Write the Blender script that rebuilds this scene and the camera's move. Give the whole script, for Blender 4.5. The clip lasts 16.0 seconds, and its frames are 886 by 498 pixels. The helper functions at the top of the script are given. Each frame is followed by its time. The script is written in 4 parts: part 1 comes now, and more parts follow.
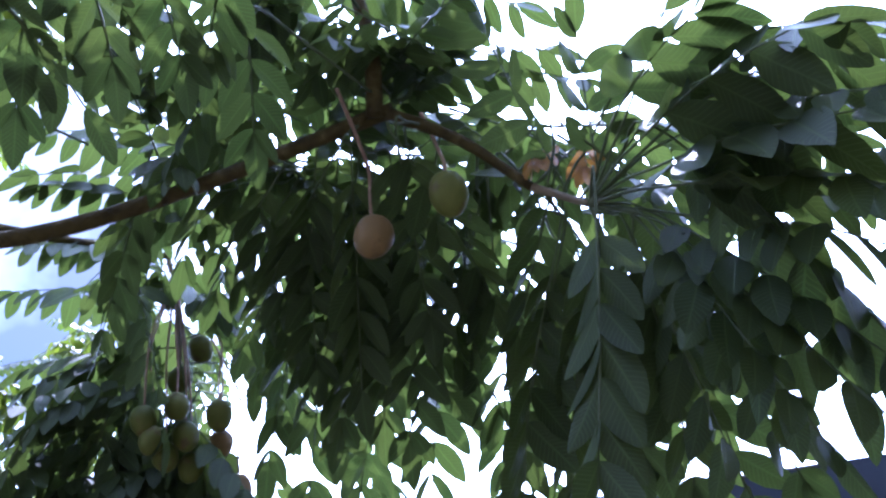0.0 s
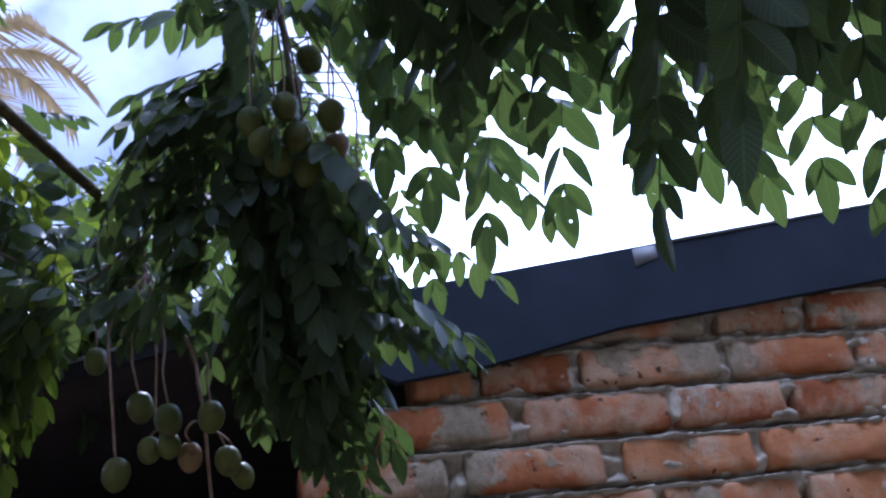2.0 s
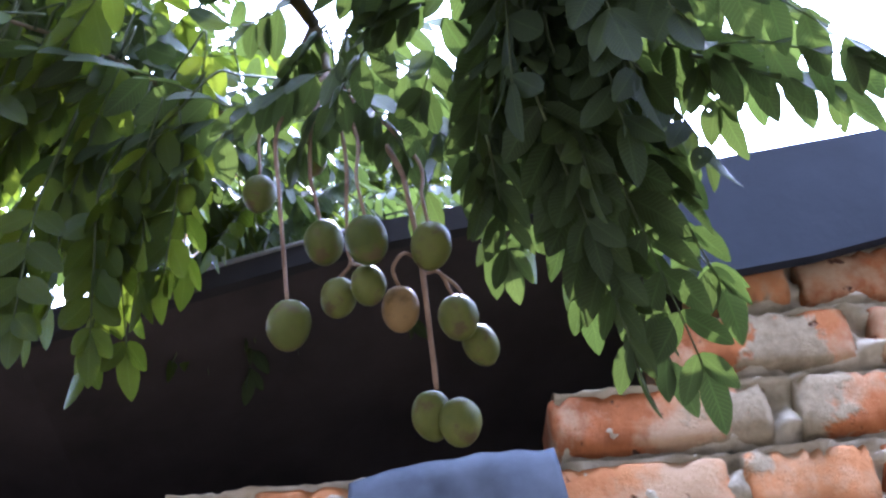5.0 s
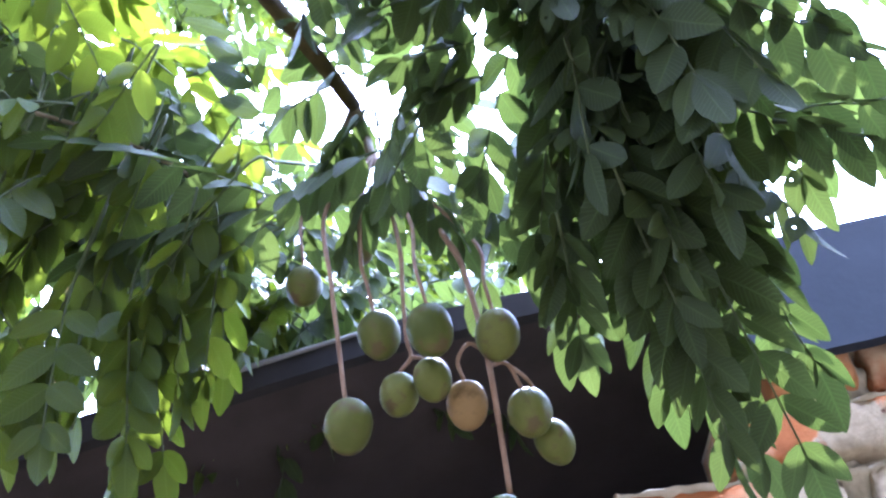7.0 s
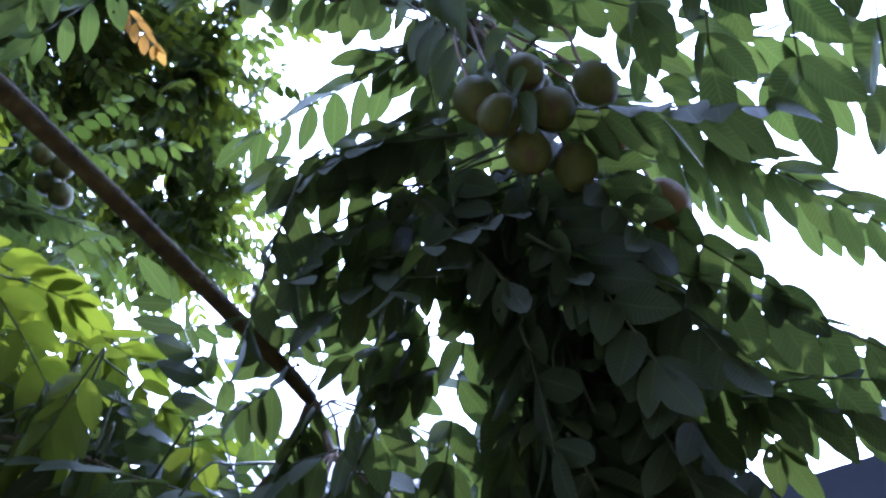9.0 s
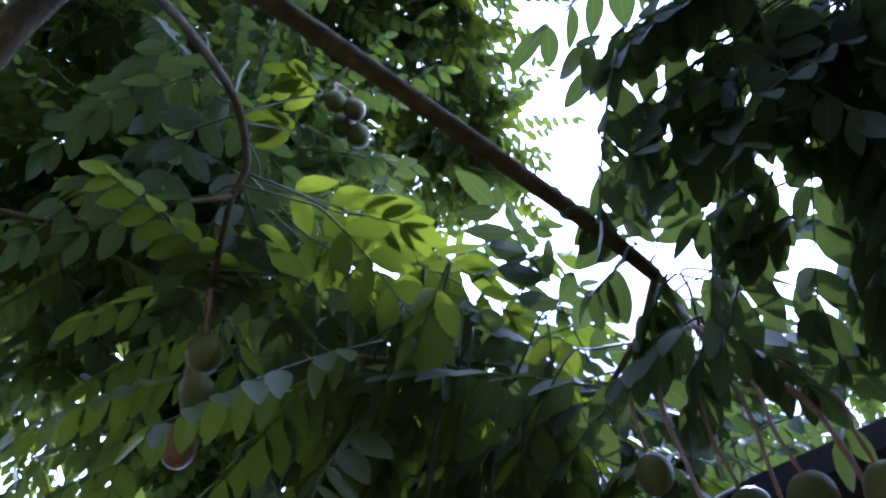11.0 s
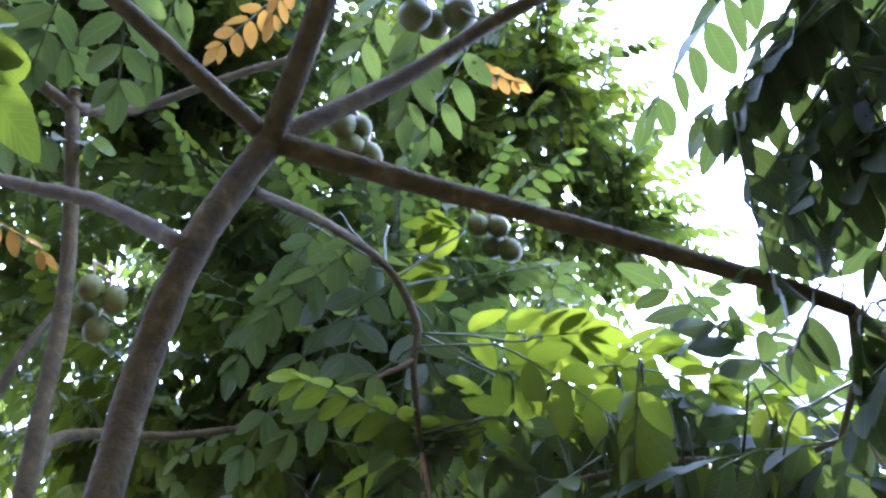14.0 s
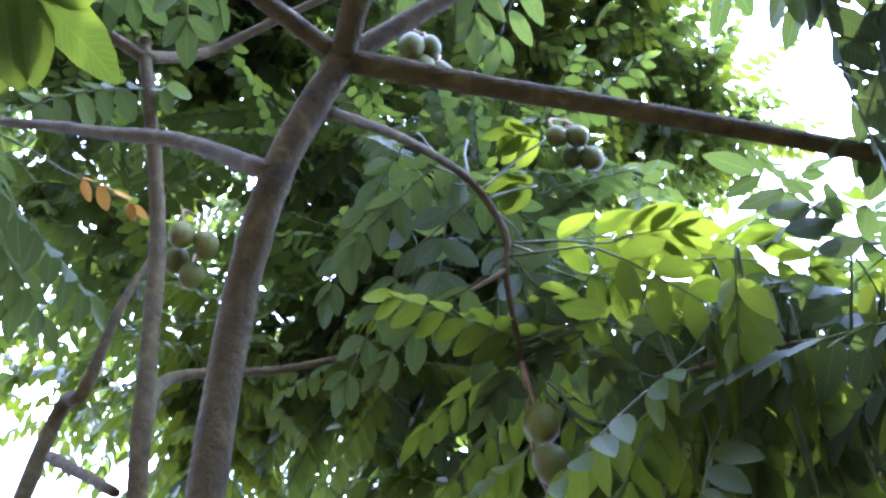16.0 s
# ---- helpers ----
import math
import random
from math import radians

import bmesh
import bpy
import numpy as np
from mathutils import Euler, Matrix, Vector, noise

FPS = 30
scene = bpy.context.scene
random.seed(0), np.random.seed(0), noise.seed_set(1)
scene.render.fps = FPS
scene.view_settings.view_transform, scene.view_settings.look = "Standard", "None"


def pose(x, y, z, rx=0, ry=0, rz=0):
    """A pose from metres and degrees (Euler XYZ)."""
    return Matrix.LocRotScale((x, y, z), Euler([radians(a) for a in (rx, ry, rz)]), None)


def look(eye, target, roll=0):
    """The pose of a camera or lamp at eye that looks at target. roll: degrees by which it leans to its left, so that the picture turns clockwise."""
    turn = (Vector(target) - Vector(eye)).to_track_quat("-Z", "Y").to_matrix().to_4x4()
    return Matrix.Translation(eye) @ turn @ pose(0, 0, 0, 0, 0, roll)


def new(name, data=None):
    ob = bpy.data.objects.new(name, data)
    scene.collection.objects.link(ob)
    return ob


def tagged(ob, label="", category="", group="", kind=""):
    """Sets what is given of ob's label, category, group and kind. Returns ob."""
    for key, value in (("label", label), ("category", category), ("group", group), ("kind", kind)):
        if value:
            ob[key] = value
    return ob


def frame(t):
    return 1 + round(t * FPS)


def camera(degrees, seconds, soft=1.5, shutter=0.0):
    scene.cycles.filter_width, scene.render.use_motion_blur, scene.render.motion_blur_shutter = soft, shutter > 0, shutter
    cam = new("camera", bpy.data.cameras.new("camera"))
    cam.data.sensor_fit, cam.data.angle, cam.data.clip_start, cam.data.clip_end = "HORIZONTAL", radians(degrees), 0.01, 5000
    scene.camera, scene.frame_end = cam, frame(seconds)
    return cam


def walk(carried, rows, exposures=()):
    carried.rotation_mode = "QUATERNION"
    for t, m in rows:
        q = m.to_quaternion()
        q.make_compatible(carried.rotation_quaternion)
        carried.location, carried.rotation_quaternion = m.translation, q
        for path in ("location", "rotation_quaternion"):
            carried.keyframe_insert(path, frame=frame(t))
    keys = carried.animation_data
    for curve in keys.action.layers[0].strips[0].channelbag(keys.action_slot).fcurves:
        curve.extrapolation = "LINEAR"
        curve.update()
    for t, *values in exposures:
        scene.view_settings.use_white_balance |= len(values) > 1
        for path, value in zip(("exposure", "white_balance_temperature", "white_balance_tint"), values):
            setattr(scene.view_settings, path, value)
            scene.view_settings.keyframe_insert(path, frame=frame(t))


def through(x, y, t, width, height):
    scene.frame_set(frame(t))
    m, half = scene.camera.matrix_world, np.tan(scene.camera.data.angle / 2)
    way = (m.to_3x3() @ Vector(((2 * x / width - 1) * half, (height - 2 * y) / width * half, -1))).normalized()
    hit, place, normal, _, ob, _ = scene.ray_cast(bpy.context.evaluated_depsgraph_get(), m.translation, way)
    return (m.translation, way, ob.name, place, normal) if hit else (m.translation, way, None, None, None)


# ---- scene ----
cam = camera(44.43, 16.0, soft=2.5)
PATH = [
    (0, -0.3630, 0.4462, 1.5714, 126.51, 7.82, -17.49),
    (0.5, -0.3232, 0.4946, 1.5592, 125.89, 7.04, -15.57),
    (1, -0.3227, 0.5397, 1.5479, 125.08, 6.83, -11.88),
    (1.5, -0.2962, 0.5948, 1.5098, 122.80, 6.99, -7.69),
    (2, -0.2912, 0.6449, 1.4778, 119.03, 7.51, -8.13),
    (2.5, -0.3209, 0.7433, 1.4517, 121.39, 5.78, -7.69),
    (3, -0.3797, 0.9041, 1.4508, 125.64, 4.12, -6.03),
    (3.5, -0.3752, 0.9975, 1.4570, 125.91, 5.20, -3.28),
    (4, -0.3190, 1.1404, 1.4596, 126.76, 4.09, -0.36),
    (4.2, -0.3184, 1.1958, 1.4482, 127.33, 4.25, 1.69),
    (6.3, -0.4393, 1.3288, 1.4591, 128.31, 5.47, -0.73),
    (6.5, -0.4325, 1.3369, 1.4657, 129.41, 5.71, 0.85),
    (7, -0.4154, 1.3504, 1.4884, 133.38, 6.33, 1.61),
    (7.5, -0.3976, 1.3528, 1.5504, 138.32, 10.66, 2.76),
    (8, -0.3926, 1.3474, 1.5547, 143.65, 9.94, 2.72),
    (8.1, -0.3916, 1.3463, 1.5539, 144.01, 9.94, 2.06),
    (10.3, -0.4276, 1.3269, 1.5385, 146.54, 7.13, 12.38),
    (10.5, -0.4392, 1.3295, 1.5375, 145.34, 6.04, 14.43),
    (11, -0.4569, 1.3384, 1.5391, 143.13, 5.25, 20.81),
    (11.5, -0.4656, 1.3405, 1.5421, 143.70, 4.93, 26.13),
    (12, -0.4500, 1.3346, 1.5499, 144.54, 8.20, 33.85),
    (12.5, -0.4325, 1.3284, 1.5589, 146.64, 9.77, 38.84),
    (13, -0.4234, 1.3219, 1.5592, 147.72, 10.06, 39.91),
    (13.5, -0.4261, 1.3117, 1.5595, 149.44, 8.73, 40.98),
    (14, -0.4345, 1.3065, 1.5588, 149.73, 7.89, 40.92),
    (14.5, -0.4306, 1.2980, 1.5593, 151.48, 7.32, 41.79),
    (15, -0.4313, 1.2932, 1.5594, 152.69, 6.43, 42.44),
    (15.5, -0.4401, 1.3044, 1.5583, 150.16, 7.16, 44.92),
    (16, -0.4543, 1.3200, 1.5523, 147.23, 7.07, 47.89),
]
EXPOSURES = [(0.0, 2.25, 4750, 29), (1.2, 2.00, 4750, 29), (2.2, 1.30, 4750, 29), (3.6, 1.30, 4750, 29), (4.2, 2.05, 5050, 28), (6.3, 3.80, 4950, 27), (7.0, 3.80, 4900, 27),
             (7.4, 3.00, 4850, 28), (8.2, 2.65, 4800, 29), (10.3, 1.05, 4750, 29), (11.0, 1.55, 4800, 28), (12.0, 2.35, 4950, 28), (12.5, 2.70, 4900, 28), (14.0, 2.70, 4900, 28),
             (15.0, 2.25, 4950, 28), (15.5, 2.50, 4900, 28), (16.0, 3.00, 4900, 28)]
walk(cam, [(t, pose(*row)) for t, *row in PATH], EXPOSURES)

# ---- light ----
SUN_DIR = Vector((0.137, 0.512, 0.848)).normalized()
world = bpy.data.worlds.new("sky")
scene.world = world
world.use_nodes = True
wn, wl = world.node_tree.nodes, world.node_tree.links
wn.clear()
w_out = wn.new("ShaderNodeOutputWorld")
w_bg = wn.new("ShaderNodeBackground")
sky = wn.new("ShaderNodeTexSky")
sky.sky_type = "NISHITA"
sky.sun_disc = False
sky.sun_elevation = math.asin(SUN_DIR.z)
sky.sun_rotation = math.atan2(SUN_DIR.x, SUN_DIR.y)
w_scale = wn.new("ShaderNodeVectorMath")
w_scale.operation = "SCALE"
w_scale.inputs["Scale"].default_value = 0.03
wl.new(sky.outputs[0], w_scale.inputs[0])
w_co = wn.new("ShaderNodeTexCoord")
w_noise = wn.new("ShaderNodeTexNoise")
w_noise.inputs["Scale"].default_value = 2.2
w_noise.inputs["Detail"].default_value = 6
w_noise.inputs["Roughness"].default_value = 0.55
wl.new(w_co.outputs["Generated"], w_noise.inputs["Vector"])
# the open blue lies low in the north-west, the cloud thickens away from it
w_dot = wn.new("ShaderNodeVectorMath")
w_dot.operation = "DOT_PRODUCT"
w_dot.inputs[1].default_value = (-0.08, 0.795, 0.602)
wl.new(w_co.outputs["Generated"], w_dot.inputs[0])
w_rng = wn.new("ShaderNodeMapRange")
w_rng.inputs["From Min"].default_value = 0.968
w_rng.inputs["From Max"].default_value = 0.994
w_rng.inputs["To Min"].default_value = 0.55
w_rng.inputs["To Max"].default_value = -0.55
wl.new(w_dot.outputs["Value"], w_rng.inputs["Value"])
w_add = wn.new("ShaderNodeMath")
w_add.operation = "ADD"
w_add.use_clamp = True
wl.new(w_rng.outputs[0], w_add.inputs[0])
wl.new(w_noise.outputs["Fac"], w_add.inputs[1])
w_mix = wn.new("ShaderNodeMix")
w_mix.data_type = "RGBA"
wl.new(w_add.outputs[0], w_mix.inputs["Factor"])
wl.new(w_scale.outputs[0], w_mix.inputs["A"])
# the cloud is brightest round the sun and dims away from it
w_sun = wn.new("ShaderNodeVectorMath")
w_sun.operation = "DOT_PRODUCT"
w_sun.inputs[1].default_value = SUN_DIR
wl.new(w_co.outputs["Generated"], w_sun.inputs[0])
w_glow = wn.new("ShaderNodeMapRange")
w_glow.interpolation_type = "SMOOTHSTEP"
w_glow.inputs["From Min"].default_value = -0.45
w_glow.inputs["From Max"].default_value = 1.0
w_glow.inputs["To Min"].default_value = 0.16
w_glow.inputs["To Max"].default_value = 1.75
wl.new(w_sun.outputs["Value"], w_glow.inputs["Value"])
w_cloud = wn.new("ShaderNodeVectorMath")
w_cloud.operation = "SCALE"
w_cloud.inputs[0].default_value = (1.35, 1.50, 1.76)
wl.new(w_glow.outputs[0], w_cloud.inputs["Scale"])
wl.new(w_cloud.outputs[0], w_mix.inputs["B"])
wl.new(w_mix.outputs["Result"], w_bg.inputs["Color"])
w_bg.inputs["Strength"].default_value = 1.0
wl.new(w_bg.outputs[0], w_out.inputs[0])

sun_data = bpy.data.lights.new("sun", "SUN")
sun_data.energy, sun_data.angle, sun_data.color = 3.2, radians(0.6), (1.0, 0.95, 0.86)
sun = new("sun", sun_data)
sun.matrix_world = look(SUN_DIR * 20, (0, 0, 0))


# ---- materials ----
def material(name):
    m = bpy.data.materials.new(name)
    m.use_nodes = True
    n = m.node_tree.nodes
    return m, n, m.node_tree.links, n["Principled BSDF"]


def ramp(n, stops):
    r = n.new("ShaderNodeValToRGB")
    while len(r.color_ramp.elements) < len(stops):
        r.color_ramp.elements.new(0.5)
    for e, (p, c) in zip(r.color_ramp.elements, stops):
        e.position, e.color = p, (*c, 1)
    return r


def noise_tex(n, l, scale, detail=4, rough=0.55, coord="Object"):
    co = n.new("ShaderNodeTexCoord")
    t = n.new("ShaderNodeTexNoise")
    t.inputs["Scale"].default_value, t.inputs["Detail"].default_value, t.inputs["Roughness"].default_value = scale, detail, rough
    l.new(co.outputs[coord], t.inputs["Vector"])
    return t


def bump(n, l, source, strength, distance, bsdf):
    b = n.new("ShaderNodeBump")
    b.inputs["Strength"].default_value, b.inputs["Distance"].default_value = strength, distance
    l.new(source, b.inputs["Height"])
    l.new(b.outputs[0], bsdf.inputs["Normal"])
    return b


def plain(name, stops, scale, rough, relief=0.3, depth=0.002, fine=None, metal=0.0):
    """A surface whose colour runs through stops by a noise of the given scale, with a fine relief."""
    m, n, l, b = material(name)
    t = noise_tex(n, l, scale)
    r = ramp(n, stops)
    l.new(t.outputs["Fac"], r.inputs[0])
    l.new(r.outputs[0], b.inputs["Base Color"])
    t2 = noise_tex(n, l, fine or scale * 6, 6, 0.65)
    bump(n, l, t2.outputs["Fac"], relief, depth, b)
    b.inputs["Roughness"].default_value, b.inputs["Metallic"].default_value = rough, metal
    b.inputs["Specular IOR Level"].default_value = 0.2
    return m


def leaf_material(name, dark, light, through, share, gloss=0.42, holes=False):
    """A leaf blade: glossy green, veined, letting part of the light through."""
    m, n, l, b = material(name)
    info = n.new("ShaderNodeObjectInfo")
    geo = n.new("ShaderNodeNewGeometry")
    t = noise_tex(n, l, 28, 3)
    add = n.new("ShaderNodeMath")
    add.operation = "MULTIPLY_ADD"
    l.new(geo.outputs["Random Per Island"], add.inputs[0])
    add.inputs[1].default_value = 0.55
    half = n.new("ShaderNodeMath")
    half.operation = "MULTIPLY_ADD"
    l.new(info.outputs["Random"], half.inputs[0])
    half.inputs[1].default_value = 0.35
    tn = n.new("ShaderNodeMath")
    tn.operation = "MULTIPLY_ADD"
    l.new(t.outputs["Fac"], tn.inputs[0])
    tn.inputs[1].default_value = 0.5
    tn.inputs[2].default_value = -0.22
    l.new(tn.outputs[0], half.inputs[2])
    l.new(half.outputs[0], add.inputs[2])
    r = ramp(n, [(0.0, dark), (0.9, light)])
    l.new(add.outputs[0], r.inputs[0])
    # veins: a midrib and slanting side veins
    uv = n.new("ShaderNodeUVMap")
    uv.uv_map = "blade"
    sep = n.new("ShaderNodeSeparateXYZ")
    l.new(uv.outputs[0], sep.inputs[0])
    off = n.new("ShaderNodeMath")
    off.operation = "SUBTRACT"
    l.new(sep.outputs["Y"], off.inputs[0])
    off.inputs[1].default_value = 0.5
    dist = n.new("ShaderNodeMath")
    dist.operation = "ABSOLUTE"
    l.new(off.outputs[0], dist.inputs[0])
    slant = n.new("ShaderNodeMath")
    slant.operation = "MULTIPLY_ADD"
    l.new(dist.outputs[0], slant.inputs[0])
    slant.inputs[1].default_value = -0.35
    l.new(sep.outputs["X"], slant.inputs[2])
    wave = n.new("ShaderNodeMath")
    wave.operation = "SINE"
    freq = n.new("ShaderNodeMath")
    freq.operation = "MULTIPLY"
    l.new(slant.outputs[0], freq.inputs[0])
    freq.inputs[1].default_value = 88.0
    l.new(freq.outputs[0], wave.inputs[0])
    sharp = n.new("ShaderNodeMapRange")
    sharp.inputs["From Min"].default_value, sharp.inputs["From Max"].default_value = 0.75, 1.0
    l.new(wave.outputs[0], sharp.inputs["Value"])
    rib = n.new("ShaderNodeMapRange")
    rib.inputs["From Min"].default_value, rib.inputs["From Max"].default_value = 0.045, 0.015
    l.new(dist.outputs[0], rib.inputs["Value"])
    vein = n.new("ShaderNodeMath")
    vein.operation = "MAXIMUM"
    l.new(sharp.outputs[0], vein.inputs[0])
    l.new(rib.outputs[0], vein.inputs[1])
    fac = n.new("ShaderNodeMath")
    fac.operation = "MULTIPLY"
    l.new(vein.outputs[0], fac.inputs[0])
    fac.inputs[1].default_value = 0.35
    tint = n.new("ShaderNodeMix")
    tint.data_type = "RGBA"
    l.new(fac.outputs[0], tint.inputs["Factor"])
    l.new(r.outputs[0], tint.inputs["A"])
    tint.inputs["B"].default_value = (0.10, 0.15, 0.04, 1)
    l.new(tint.outputs["Result"], b.inputs["Base Color"])
    b.inputs["Roughness"].default_value = gloss
    b.inputs["Specular IOR Level"].default_value = 0.13
    bump(n, l, vein.outputs[0], 0.35, 0.0008, b)
    tr = n.new("ShaderNodeBsdfTranslucent")
    tcol = n.new("ShaderNodeMix")
    tcol.data_type = "RGBA"
    l.new(fac.outputs[0], tcol.inputs["Factor"])
    lift = n.new("ShaderNodeMix")
    lift.data_type = "RGBA"
    lift.blend_type = "MIX"
    l.new(add.outputs[0], lift.inputs["Factor"])
    lift.inputs["A"].default_value = (through[0] * 0.55, through[1] * 0.65, through[2] * 0.6, 1)
    lift.inputs["B"].default_value = (*through, 1)
    l.new(lift.outputs["Result"], tcol.inputs["A"])
    tcol.inputs["B"].default_value = (through[0] * 0.6, through[1] * 0.6, through[2] * 0.6, 1)
    l.new(tcol.outputs["Result"], tr.inputs["Color"])
    mix = n.new("ShaderNodeMixShader")
    mix.inputs[0].default_value = share
    l.new(b.outputs[0], mix.inputs[1])
    l.new(tr.outputs[0], mix.inputs[2])
    # pin holes that insects left in some of the blades
    pits = n.new("ShaderNodeTexVoronoi")
    pits.inputs["Scale"].default_value = 62.0
    co = n.new("ShaderNodeTexCoord")
    l.new(co.outputs["Object"], pits.inputs["Vector"])
    tiny = n.new("ShaderNodeMath")
    tiny.operation = "LESS_THAN"
    l.new(pits.outputs["Distance"], tiny.inputs[0])
    size = n.new("ShaderNodeMath")
    size.operation = "MULTIPLY_ADD"
    l.new(geo.outputs["Random Per Island"], size.inputs[0])
    size.inputs[1].default_value, size.inputs[2].default_value = 0.24, -0.10
    l.new(size.outputs[0], tiny.inputs[1])
    hole = n.new("ShaderNodeBsdfTransparent")
    eaten = n.new("ShaderNodeMixShader")
    l.new(tiny.outputs[0], eaten.inputs[0])
    l.new(mix.outputs[0], eaten.inputs[1])
    l.new(hole.outputs[0], eaten.inputs[2])
    l.new(eaten.outputs[0] if holes else mix.outputs[0], n["Material Output"].inputs["Surface"])
    return m


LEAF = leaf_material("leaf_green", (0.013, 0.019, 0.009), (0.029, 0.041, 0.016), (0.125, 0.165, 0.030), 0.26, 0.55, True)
LEAF_YOUNG = leaf_material("leaf_young", (0.04, 0.066, 0.008), (0.08, 0.115, 0.014), (0.19, 0.225, 0.010), 0.43)
LEAF_ORANGE = leaf_material("leaf_withered", (0.15, 0.07, 0.014), (0.26, 0.13, 0.022), (0.42, 0.21, 0.035), 0.45)
LEAF_FAR = leaf_material("leaf_background", (0.016, 0.028, 0.008), (0.036, 0.056, 0.015), (0.15, 0.20, 0.024), 0.40)
# lit copy of the green leaf: sunshine put into a yellower, more translucent blade
LEAF_SUNLIT = leaf_material("leaf_sunlit", (0.016, 0.028, 0.006), (0.034, 0.052, 0.010), (0.165, 0.200, 0.012), 0.42)
RACHIS = plain("leaf_stalk", [(0.3, (0.030, 0.042, 0.014)), (0.7, (0.058, 0.072, 0.026))], 30, 0.6)
BARK = plain("bark", [(0.28, (0.020, 0.0142, 0.0034)), (0.45, (0.037, 0.0275, 0.0058)), (0.58, (0.047, 0.035, 0.0075)), (0.74, (0.080, 0.063, 0.019))], 55, 0.88, 1.0, 0.005, 160)
TWIG = plain("twig_bark", [(0.3, (0.07, 0.054, 0.030)), (0.7, (0.135, 0.11, 0.065))], 40, 0.75, 0.5, 0.002)
STALK = plain("fruit_stalk", [(0.3, (0.115, 0.07, 0.043)), (0.7, (0.215, 0.145, 0.095))], 60, 0.6, 0.4, 0.001)


def fruit_material(name, a, b_, spot):
    m, n, l, b = material(name)
    info = n.new("ShaderNodeObjectInfo")
    t = noise_tex(n, l, 38, 4)
    add = n.new("ShaderNodeMath")
    add.operation = "MULTIPLY_ADD"
    l.new(info.outputs["Random"], add.inputs[0])
    add.inputs[1].default_value = 0.5
    l.new(t.outputs["Fac"], add.inputs[2])
    r = ramp(n, [(0.45, a), (0.95, b_)])
    l.new(add.outputs[0], r.inputs[0])
    rus = noise_tex(n, l, 95, 6, 0.7)
    big = noise_tex(n, l, 30, 2)
    mul = n.new("ShaderNodeMath")
    mul.operation = "MULTIPLY"
    l.new(rus.outputs["Fac"], mul.inputs[0])
    l.new(big.outputs["Fac"], mul.inputs[1])
    rr = ramp(n, [(0.29, (0, 0, 0)), (0.40, (1, 1, 1))])
    l.new(mul.outputs[0], rr.inputs[0])
    mx = n.new("ShaderNodeMix")
    mx.data_type = "RGBA"
    l.new(rr.outputs[0], mx.inputs["Factor"])
    l.new(r.outputs[0], mx.inputs["A"])
    mx.inputs["B"].default_value = (*spot, 1)
    l.new(mx.outputs["Result"], b.inputs["Base Color"])
    b.inputs["Roughness"].default_value = 0.5
    b.inputs["Specular IOR Level"].default_value = 0.07
    bump(n, l, rus.outputs["Fac"], 0.25, 0.0006, b)
    return m


FRUIT = fruit_material("fruit_green", (0.040, 0.050, 0.010), (0.078, 0.084, 0.018), (0.064, 0.050, 0.020))
FRUIT_RUSSET = fruit_material("fruit_russet", (0.105, 0.070, 0.026), (0.155, 0.100, 0.038), (0.085, 0.055, 0.022))


